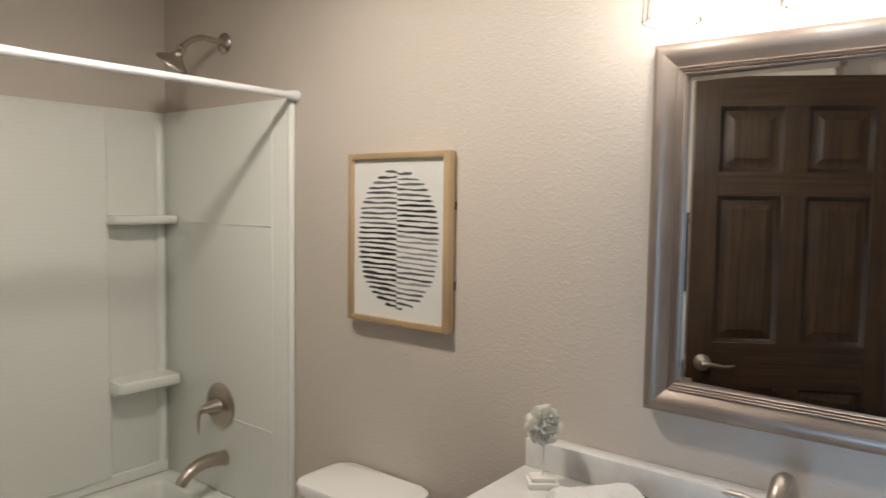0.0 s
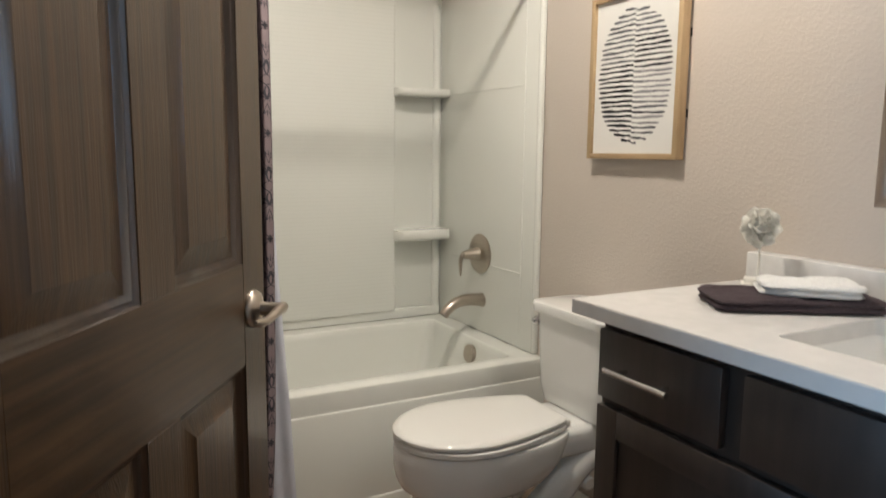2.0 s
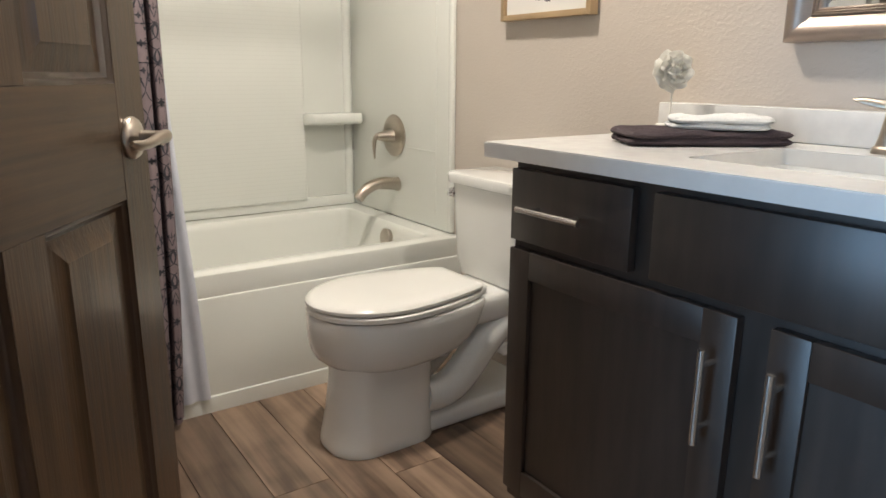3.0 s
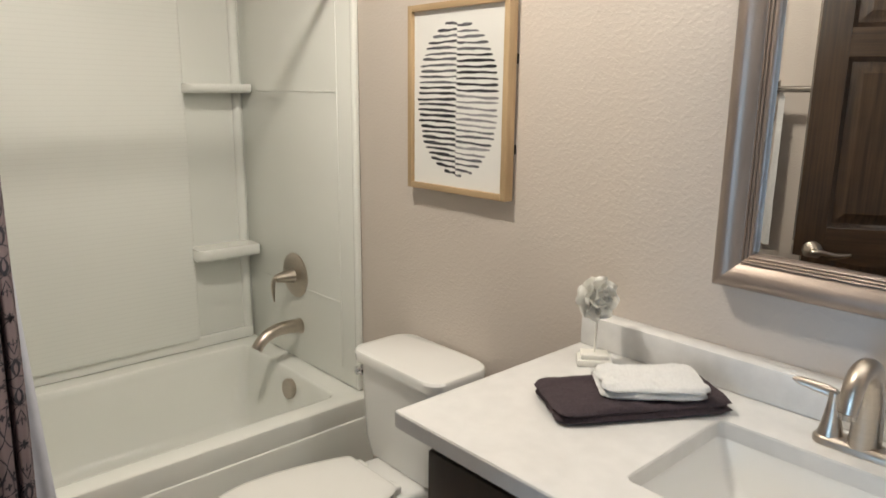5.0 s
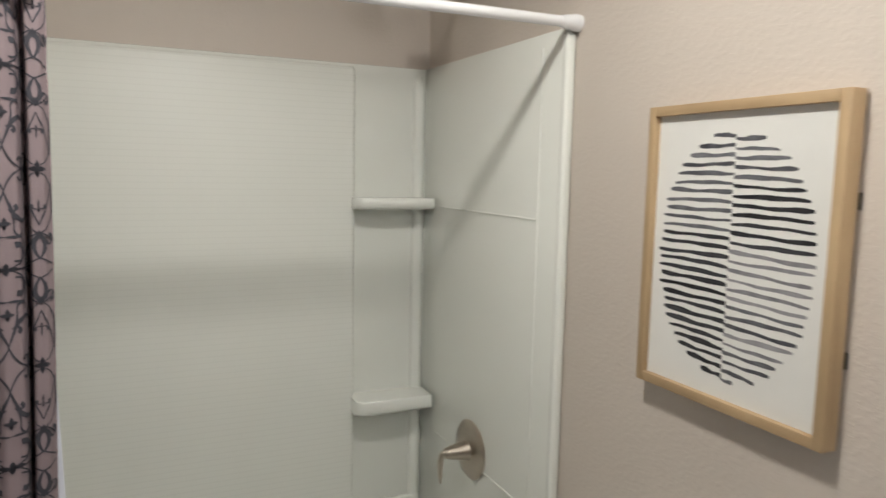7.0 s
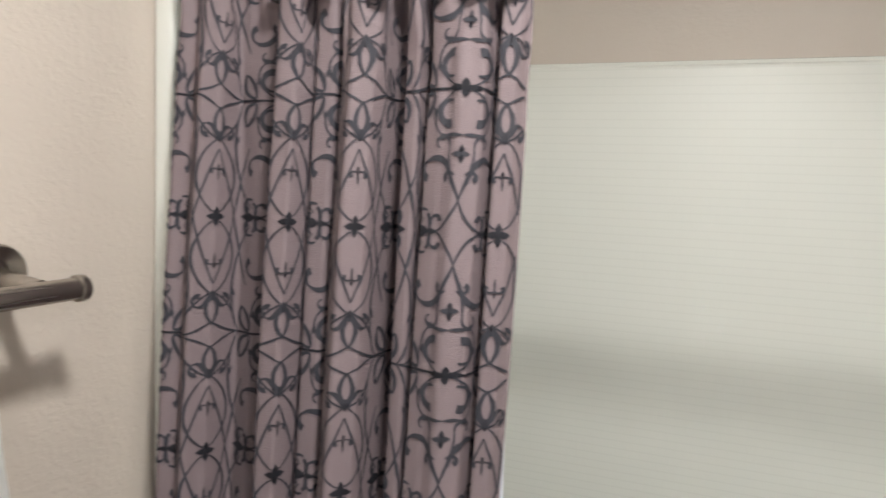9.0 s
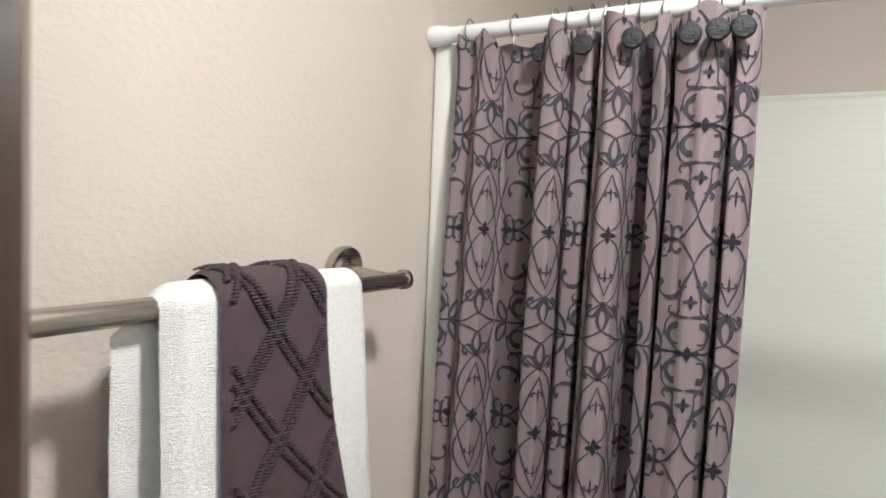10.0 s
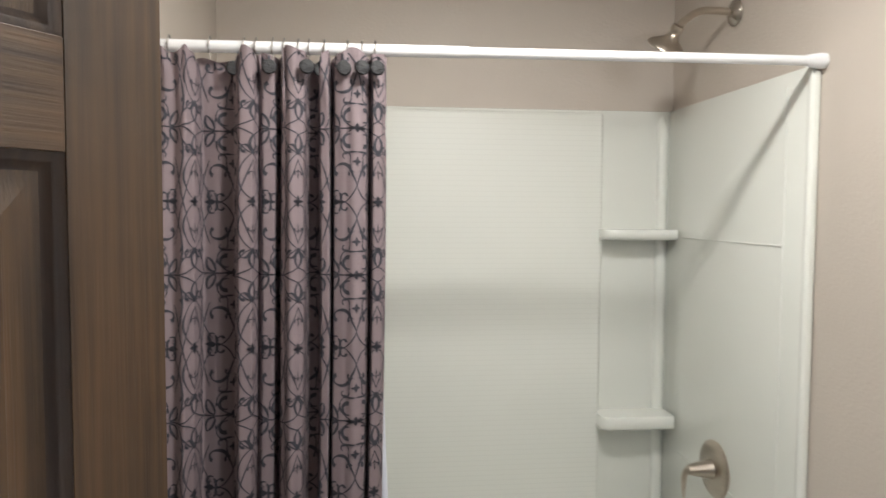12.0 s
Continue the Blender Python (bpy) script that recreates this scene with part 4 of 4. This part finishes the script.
def cloth(place, s0, s1, thick, nu=26, ns=60, cut=None, pile=0.0):
    bm = bmesh.new()
    rows = []
    for side in (0.0, thick):
        for j in range(ns + 1):
            row = []
            for i in range(nu + 1):
                u = i / nu
                top = s1 + (cut(u) if cut else 0)
                edge = math.sin(math.pi * min(1, min(u, 1 - u) * 12) / 2)
                s = s0 + (top - s0) * j / ns
                loop = pile * (noise.noise((u * 96, s * 310, 3)) + 0.8 * noise.noise((u * 150, s * 480, 8)) + 0.15 * noise.noise((u * 24, s * 70, 5))) if pile else 0.0
                p = place(u, s, (side * edge if side else 0.0) + loop * (1 if side else 0))
                if pile and i in (0, nu):
                    p.x += (1.0 if i else -1.0) * 1.2 * abs(loop)
                row.append(bm.verts.new(p))
            rows.append(row)
    h = ns + 1
    for base in (0, h):
        for j in range(ns):
            for i in range(nu):
                a, b = rows[base + j], rows[base + j + 1]
                bm.faces.new((a[i], a[i + 1], b[i + 1], b[i]))
    for i in range(nu):
        for j in (0, ns):
            bm.faces.new((rows[j][i], rows[j][i + 1], rows[h + j][i + 1], rows[h + j][i]))
    return bm


place_w, a, b = drape(0.262, 0.564, 0.0126, 0.62, 0.60, skew=(0.0, -0.10), wave=0.006, seed=2, rear=0.032)
thing("bath_towel", cloth(place_w, a, b, 0.012, 160, 560, None, 0.0008), M_TERRY, "thick white terry bath towel draped over the towel bar", "towel")
place_d, a, b = drape(0.350, 0.508, 0.0300, 0.335, 0.30, skew=(-0.62, 0.0), wave=0.004, seed=7)
CUT = 0.055


def dark_cut(u):
    return -CUT * (1 - u) + 0.02 * u


towel = thing("hand_towel", cloth(place_d, a, b, 0.005, 26, 80, dark_cut), M_PLUM, "plum-grey hand towel with raised diamond ribs over white towel", "towel")


def rib_pattern(place, s0, s1, width, lift):
    """Raised double cables crossing in diamonds, each a row of small bumps."""
    bm = bmesh.new()
    cell_w, cell_h = 0.088, 0.122
    for fam in (1, -1):
        for c in range(-8, 12):
            for off in (-0.0065, 0.0065):
                pts = []
                n = 400
                for i in range(n):
                    s = s0 + (s1 - s0) * i / (n - 1)
                    x = c * cell_w + fam * s * cell_w / cell_h + off
                    if 0.0105 < x < width - 0.0105:
                        pts.append((x, s, i))
                if len(pts) < 6:
                    continue
                rings = []
                for x, s, i in pts:
                    r = 0.0044 + 0.0014 * math.sin(i * 1.75)
                    u = x / width
                    ring = []
                    for k in range(7):
                        a = math.pi * k / 6
                        ring.append(place(u + r * math.cos(a) / width, s, lift + r * 0.62 * math.sin(a)))
                    rings.append(ring)
                loft(bm, rings, False)
    return bm


part("rib_pattern", rib_pattern(place_d, 0.0, b - CUT - 0.035, 0.158, 0.0062), M_PLUMRIB, towel, "raised cable ribs in diamonds")

# ---- shower curtain ----
TOP_Z, LOW_Z = 1.858, 0.022
REP_W, REP_H = 0.216, 0.304
FOLDS = [(0, -0.005), (0.025, 0.014), (0.07, 0.006), (0.12, 0.022), (0.150, 0.004), (0.175, -0.034), (0.24, -0.028), (0.31, -0.040), (0.335, 0.0), (0.36, 0.024), (0.41, 0.022), (0.43, -0.010), (0.455, 0.006), (0.50, 0.006), (0.52, -0.026), (0.54, 0.018), (0.585, 0.036), (0.63, 0.022), (0.652, -0.038), (0.69, -0.042), (0.712, 0.012), (0.745, 0.014), (0.757, -0.026), (0.775, 0.016), (0.82, 0.022), (0.86, 0.031), (0.905, 0.020), (0.922, -0.014), (0.94, 0.018), (0.975, 0.014), (1, -0.002)]


def fold_depth(w):
    for (a, p), (b, q) in zip(FOLDS, FOLDS[1:]):
        if w <= b:
            t = (w - a) / (b - a)
            t = t * t * (3 - 2 * t)
            return p + (q - p) * t
    return FOLDS[-1][1]


def arc_table(amp):
    """The folds as a plan curve, by length of cloth."""
    pts = []
    n = 600
    for i in range(n + 1):
        w = i / n
        pts.append((0.052 + 0.470 * w, fold_depth(w) * amp))
    total = [0.0]
    for p, q in zip(pts, pts[1:]):
        total.append(total[-1] + math.dist(p, q))
    return pts, total


PLANS = [arc_table(1.15)]
# the scroll stars stand in the middle of the broad flat fold
PHASE = PLANS[0][1][int(600 * 0.872)] - REP_W * 0.5 - REP_W * 10


def curtain_point(u, z, lift=0.0):
    """u: share of the cloth from the wall side; z: height."""
    pts, total = PLANS[0]
    s = u * total[-1]
    i = min(max(int(np.searchsorted(total, s)) - 1, 0), len(pts) - 2)
    t = (s - total[i]) / max(total[i + 1] - total[i], 1e-9)
    (ya, da), (yb, db) = pts[i], pts[i + 1]
    y, d = ya + (yb - ya) * t, da + (db - da) * t
    ny, nx = -(db - da), (yb - ya)
    L = math.hypot(nx, ny) or 1
    drop = max(0.0, (TOP_Z - z) / (TOP_Z - LOW_Z))
    hang = -0.040 + 0.085 * min(1, drop * 1.25) ** 1.2
    amp = 0.62 + 0.38 * min(1, drop * 5)
    y = 0.052 + (y - 0.052) * (1 - 0.10 * drop ** 2.6)
    sway = 0.004 * noise.noise((u * 9, z * 1.4, 4)) 
    x = hang + d * amp + 0.006 * noise.noise((u * 14, z * 2.2, 9)) * (0.4 + drop) + lift * nx / L
    pinch = math.exp(-drop * 16)
    x += 0.016 * pinch * noise.noise((u * 38, z * 9 + u * 30, 2))
    y += 0.008 * pinch * noise.noise((u * 26, z * 12, 6))
    z += pinch * min(max(d * 0.45, -0.010), 0.014)
    return Vector((x, y + sway + lift * ny / L, z))


def curtain():
    c = group_at("shower_curtain", "mauve-grey shower curtain with charcoal scrollwork hung from hooks", "shower curtain")
    bm = bmesh.new()
    nu, nz = 300, 70
    loft(bm, [[curtain_point(i / nu, TOP_Z + 0.004 * math.sin(i * 0.3) + (LOW_Z - TOP_Z) * j / nz) for i in range(nu + 1)] for j in range(nz + 1)], False)
    part("cloth", bm, M_CURTAIN, c, angle=180)
    part("scrollwork", scrollwork(), M_SCROLL, c, "charcoal woven scrollwork pattern", angle=180)["kind"] = "stuff"
    bm = bmesh.new()
    rings = []
    for j in range(41):
        drop = j / 40
        z = 1.848 + (0.05 - 1.848) * drop
        row = []
        for i in range(31):
            w = i / 30
            row.append((-0.082 + 0.096 * min(1, drop * 1.25) ** 1.2 + 0.005 * math.sin(w * 22), 0.38 + w * (0.116 + 0.070 * drop ** 1.3), z))
        rings.append(row)
    loft(bm, rings, False)
    part("liner", bm, M_LINER, c, "pale bluish-white inner liner", angle=180)
    for i in range(12):
        y = HOOKS[i]
        hook = part("hook", tube(bmesh.new(), [(-0.042 + 0.0175 * math.cos(a), y + 0.0015 * math.sin(a * 2), 1.876 + 0.0175 * math.sin(a)) for a in [radians(-60 + 300 * q / 20) for q in range(21)]] + [(-0.040, y, 1.862), (-0.034, y, 1.846)], 0.0013, 8), M_WIRE, c, "thin metal curtain hook")
    return c


def spiral(cx, cy, r0, a0, turn, r1, w, k=18):
    """A C-scroll: (x, y, half width) along a tightening arc."""
    out = []
    for i in range(k + 1):
        t = i / k
        r = r0 + (r1 - r0) * t
        a = radians(a0 + turn * t)
        out.append((cx + r * math.cos(a), cy + r * math.sin(a), w * (0.40 + 1.15 * t ** 1.4) if i < k else w * 1.35))
    return out


def curve2(p0, p1, p2, p3, w0, w1, k=16):
    pts = bez((*p0, 0), (*p1, 0), (*p2, 0), (*p3, 0), k)
    return [(p.x, p.y, (w0 + (w1 - w0) * math.sin(math.pi * i / k))) for i, p in enumerate(pts)]


def leaf(x, y, ang, length, w, k=8):
    c, s = math.cos(radians(ang)), math.sin(radians(ang))
    return [(x + c * length * i / k, y + s * length * i / k, max(0.0004, w * math.sin(math.pi * (i / k) ** 0.8))) for i in range(k + 1)]


def repeat_strokes():
    """One mirrored half of the pattern's repeat: ogee ovals on x = 0, scroll stars on x = H."""
    H, M = REP_W / 2, REP_H / 2
    t, q = 0.0011, []
    # concave diamond and the ovals that cross in it
    q += [leaf(0, 0, 0, 0.013, 0.0046), leaf(0, 0, 90, 0.013, 0.0046)]
    q.append(curve2((0.005, 0.006), (0.036, 0.026), (0.040, 0.072), (0.003, 0.098), t, 0.0021))
    q.append(curve2((0.030, 0.0), (0.026, 0.030), (0.012, 0.058), (0, 0.086), t, 0.0018))
    q.append(curve2((0.030, 0.0), (0.038, 0.026), (0.042, 0.060), (0.056, 0.090), t, 0.0022))
    # little trefoil inside the oval
    q += [leaf(0, 0.046, 90, 0.018, 0.0016), leaf(0, 0.060, 90, 0.007, 0.0024)]
    q.append(spiral(0.0055, 0.0565, 0.0052, 150, -190, 0.0032, 0.0018, 10))
    # fleur with a hollow heart, pointing at the row of stars
    q.append(curve2((0, 0.104), (0.011, 0.112), (0.010, 0.124), (0, 0.138), 0.0016, 0.0034))
    q.append(curve2((0, 0.098), (0.006, 0.104), (0.010, 0.116), (0.018, 0.116), 0.0020, 0.0034))
    q.append(spiral(0.0185, 0.1075, 0.0085, 95, -205, 0.0055, 0.0030, 12))
    q.append(leaf(0, 0.094, 90, 0.014, 0.0036))
    q.append(curve2((0, 0.136), (0.012, 0.142), (0.026, 0.150), (0.044, M), t, 0.0018))
    q.append(curve2((0.003, 0.098), (0.016, 0.104), (0.034, 0.116), (0.040, M - 0.006), t, 0.0017))
    # star with long stems
    q += [leaf(H, M, 180, 0.022, 0.0044), leaf(H, M, -90, 0.010, 0.0050)]
    q.append(curve2((H - 0.020, M), (H - 0.032, M), (H - 0.044, M), (H - 0.062, M), 0.0016, 0.0018))
    # hollow leaf beside it
    q.append(curve2((H - 0.040, M - 0.003), (H - 0.060, M - 0.004), (H - 0.064, M - 0.020), (H - 0.058, M - 0.034), 0.0018, 0.0036))
    q.append(curve2((H - 0.058, M - 0.034), (H - 0.046, M - 0.028), (H - 0.038, M - 0.014), (H - 0.040, M - 0.003), 0.0016, 0.0036))
    # wide arc from the leaf to the lying fleur
    q.append(curve2((H - 0.062, M), (H - 0.084, 0.128), (H - 0.086, 0.054), (H - 0.046, 0.012), t, 0.0022))
    q.append(leaf(H - 0.079, 0.092, 60, 0.016, 0.0030))
    # lying fleur with two curls
    fx = H - 0.040
    q += [leaf(fx + 0.002, 0, 180, 0.026, 0.0074), leaf(fx, 0, 0, 0.014, 0.0040)]
    q.append(curve2((fx + 0.004, 0.001), (fx + 0.003, 0.008), (fx + 0.006, 0.014), (fx - 0.001, 0.019), 0.0024, 0.0036))
    q.append(spiral(fx - 0.0075, 0.0145, 0.0100, 50, 205, 0.0074, 0.0040, 12))
    q.append(spiral(fx + 0.0125, 0.0115, 0.0070, 190, -190, 0.0048, 0.0030, 10))
    # crossing stems that climb to the scrolls
    q.append(curve2((fx + 0.010, 0), (H - 0.016, 0.004), (H - 0.006, 0.016), (H, 0.034), t, 0.0020))
    q.append(curve2((H, 0.034), (H - 0.004, 0.050), (H - 0.016, 0.066), (H - 0.014, 0.090), t, 0.0024))
    q.append(curve2((H - 0.014, 0.090), (H - 0.013, 0.098), (H - 0.020, 0.104), (H - 0.030, 0.104), t, 0.0022))
    # great hook with a fat end
    q.append(curve2((H - 0.008, 0.052), (H - 0.012, 0.076), (H - 0.030, 0.084), (H - 0.044, 0.076), 0.0018, 0.0044))
    q.append(spiral(H - 0.040, 0.0655, 0.0112, 110, 135, 0.0098, 0.0038, 12))
    q.append(spiral(H - 0.0125, 0.0585, 0.0070, 20, 215, 0.0044, 0.0028, 10))
    q.append(spiral(H - 0.026, 0.0960, 0.0068, 250, -210, 0.0042, 0.0026, 10))
    # four-pointed spark
    q += [leaf(H, 0.083, 180, 0.010, 0.0036), leaf(H, 0.083, 90, 0.010, 0.0036), leaf(H, 0.083, -90, 0.010, 0.0036)]
    q.append(leaf(H, 0.103, 180, 0.026, 0.0026))
    # inner C under the star, with its stem
    q.append(spiral(H - 0.0175, 0.1265, 0.0135, 70, 215, 0.0115, 0.0040, 16))
    q.append(curve2((H - 0.028, 0.104), (H - 0.042, 0.116), (H - 0.038, 0.138), (H - 0.010, M - 0.003), t, 0.0019))
    q.append(leaf(H - 0.036, 0.122, 100, 0.012, 0.0026))
    q = [[(x, y, w * 0.84) for x, y, w in stroke] for stroke in q]
    return q + [[(x, REP_H - y, w) for x, y, w in stroke] for stroke in q]


def scrollwork():
    half = repeat_strokes()
    verts, faces = [], []
    total = PLANS[0][1][-1]
    cols = int(total / REP_W) + 3
    for col in range(cols + 10):
        for row in range(8):
            for mirror_side in (1, -1):
                for stroke in half:
                    pts = [(col * REP_W + PHASE + mirror_side * x, 1.854 - row * REP_H + y, w) for x, y, w in stroke]
                    pts = [p for p in pts if 0.003 < p[0] < total - 0.003 and LOW_Z + 0.01 < p[1] < TOP_Z - 0.006]
                    if len(pts) < 3:
                        continue
                    base = len(verts)
                    for i, (x, y, w) in enumerate(pts):
                        q = pts[min(i + 1, len(pts) - 1)]
                        p = pts[max(i - 1, 0)]
                        dx, dy = q[0] - p[0], q[1] - p[1]
                        L = math.hypot(dx, dy) or 1
                        ox, oy = -dy / L * w, dx / L * w
                        for k in (-1, 0, 1):
                            xx = min(max(x + k * ox, 0.001), total - 0.001)
                            verts.append(curtain_point(xx / total, y + k * oy, 0.0011))
                    for i in range(len(pts) - 1):
                        for k in (0, 1):
                            a0 = base + 3 * i + k
                            faces.append((a0, a0 + 1, a0 + 4, a0 + 3))
    bm = bmesh.new()
    vs = [bm.verts.new(v) for v in verts]
    for f in faces:
        bm.faces.new([vs[i] for i in f])
    return bm


HOOKS = (0.075, 0.157, 0.226, 0.250, 0.285, 0.308, 0.338, 0.360, 0.392, 0.441, 0.471, 0.499)
DISCS = ((0.204, -0.040), (0.280, -0.016), (0.330, -0.030), (0.358, -0.004), (0.384, -0.034), (0.434, -0.010), (0.472, 0.000), (0.503, 0.000))
curtain()


def curtain_discs():
    first = None
    for y, x in DISCS:
        m = pose(x, y, 1.829, 0, 82, 14)
        if first is None:
            bm = bmesh.new()
            lathe(bm, (0, 0, -0.004), (0, 0, 1), [(0, 0.012), (0.001, 0.0152), (0.005, 0.0160), (0.008, 0.0145), (0.0095, 0.010), (0.0100, 0.0)], 28)
            first = thing("curtain_hook_disc", bm, M_BUTTON, "black carved round disc on a shower curtain hook", "curtain hook", "curtain hook discs")
            first.matrix_world = m
        else:
            copy_thing(first, m)


curtain_discs()


# ---- things on the counter ----
def folded(name, w, d, layers, lh, material, label, at, rz, seed, round_p=18, round_q=11):
    t = group_at(name, label, "towel", at, rz)
    for i in range(layers):
        bm = bmesh.new()
        nx, ny = 90, 60
        z0 = i * lh * 0.86
        shift = Vector((noise.noise((i * 1.3, seed * 0.7, 1)) * 0.006, noise.noise((i * 1.3, seed * 0.7, 2)) * 0.005, 0))
        top, low = [], []
        for b in range(ny + 1):
            tr, lr = [], []
            for a in range(nx + 1):
                p, q = 2 * a / nx - 1, 2 * b / ny - 1
                wob = 1 + 0.05 * noise.noise((p * 2, q * 2, seed + i))
                x, y = p * w / 2 * wob * (1 - 0.045 * q ** 6), q * d / 2 * wob * (1 - 0.06 * p ** 8)
                e = 1 - (1 - min(1, abs(p) ** round_p + abs(q) ** round_q)) ** 0.5
                fine = 0.0030 * noise.noise((p * 34, q * 26, seed)) + 0.0012 * noise.noise((p * 70, q * 52, seed + 2))
                bump = 0.55 * fine + 0.55 * min(lh, 0.018) * noise.noise((p * 1.6, q * 1.6, seed + 5 * i)) + 0.25 * lh * noise.noise((p * 5, q * 5, seed))
                mid = z0 + lh * 0.5
                tr.append(bm.verts.new(Vector((x, y, mid + (lh * 0.5 + max(bump, -lh * 0.3)) * (1 - e))) + shift))
                lr.append(bm.verts.new(Vector((x, y, mid - lh * 0.5 * (1 - e))) + shift))
            top.append(tr)
            low.append(lr)
        for rows in (top, low):
            for b in range(ny):
                for a in range(nx):
                    bm.faces.new((rows[b][a], rows[b][a + 1], rows[b + 1][a + 1], rows[b + 1][a]))
        part("fold", bm, material, t, angle=180)
    return t


folded("folded_hand_towel", 0.335, 0.155, 2, 0.0155, M_PLUMRIB, "folded plum-grey towel lying on the white countertop", (1.142, 1.283, CZ + 0.0006), 58, 3)
folded("folded_washcloth", 0.190, 0.122, 2, 0.0145, M_TERRY, "folded white washcloth on top of plum-grey towel", (1.160, 1.306, CZ + 0.0295), 46, 8, 12, 8)


def rose_ornament():
    r = group_at("rose_ornament", "white ceramic rose on a stem and wooden block", "ornament", (0.978, 1.392, CZ + 0.0005), 40)
    part("block", boxed(-0.036, 0.036, -0.026, 0.026, 0, 0.014, 0.002), M_CERAMIC, r)
    part("block_top", boxed(-0.029, 0.029, -0.020, 0.020, 0.0142, 0.025, 0.002), M_CERAMIC, r)
    part("stem", tube(bmesh.new(), [(0, 0, 0.022), (0.001, 0.001, 0.07), (0, 0, 0.110)], 0.0026, 10), M_CERAMIC, r)
    centre = Vector((0, 0, 0.144))
    big = 1.20
    face = Vector((0.75, -1.0, 0.12)).normalized()
    u = face.orthogonal().normalized()
    v = face.cross(u)
    rnd = random.Random(4)
    for ring, (n, rad, tilt, size0, fwd) in enumerate(((4, 0.005, 10, 0.012, 0.024), (5, 0.011, 24, 0.017, 0.021), (6, 0.018, 46, 0.021, 0.014), (7, 0.024, 70, 0.023, 0.004), (7, 0.026, 102, 0.023, -0.008), (7, 0.022, 138, 0.021, -0.016))):
        for i in range(n):
            a = 2 * math.pi * (i + 0.5 * ring) / n + rnd.uniform(-0.1, 0.1)
            out = u * math.cos(a) + v * math.sin(a)
            side = face.cross(out)
            size = big * size0
            tl = radians(tilt + rnd.uniform(-3, 3))
            axis = face * math.cos(tl) + out * math.sin(tl)
            nrm = axis.cross(side)
            base = centre + out * (rad * 0.55 * big) + face * (fwd * 0.4 * big)
            bm = bmesh.new()
            rows = []
            for side_off in (0.0007, -0.0007):
                for j in range(6):
                    t = j / 5
                    wdt = size * 0.86 * math.sin(math.pi * min(0.93, 0.18 + 0.72 * t)) ** 0.7
                    row = []
                    for k in range(5):
                        q = k / 2 - 1
                        cup = 0.30 * size * q * q - 0.34 * size * t * t
                        row.append(base + axis * (size * 1.15 * t * (1 - 0.10 * q * q)) + side * (wdt * q) - nrm * (cup + side_off))
                    rows.append(row)
            loft(bm, rows[:6], False)
            loft(bm, rows[6:], False)
            part("petal", bm, M_CERAMIC, r, angle=180)
    core = bmesh.new()
    bmesh.ops.create_icosphere(core, subdivisions=2, radius=0.024, matrix=Matrix.Translation(centre))
    part("bud", core, M_CERAMIC, r)
    return r


rose_ornament()


# ---- floor planks ----
def planks():
    rnd = random.Random(11)
    width, length = 0.152, 1.22
    shared = {}
    lo, hi = 0.004, X1
    i = 0
    y = -0.198
    while y < Y1:
        x = lo - rnd.uniform(0.1, 1.1)
        while x < hi:
            a, b = max(x, lo), min(x + length, hi)
            y1 = min(y + width, Y1)
            if b - a > 0.02 and y1 - y > 0.01:
                key = (round(b - a, 3), round(y1 - y, 3))
                if key not in shared:
                    w, l = key[1] - 0.0016, key[0] - 0.0016
                    shared[key] = mesh("plank", boxed(-w / 2, w / 2, -0.003, 0.003, -l / 2, l / 2, 0.0008, 1), M_PLANK, False)
                ob = new("plank", shared[key])
                ob.parent = subfloor
                ob.matrix_basis = pose((a + b) / 2, (y + y1) / 2, -0.003, 0, 90, 0) @ pose(0, 0, 0, 0, 0, 90)
            x += length
        y += width


planks()
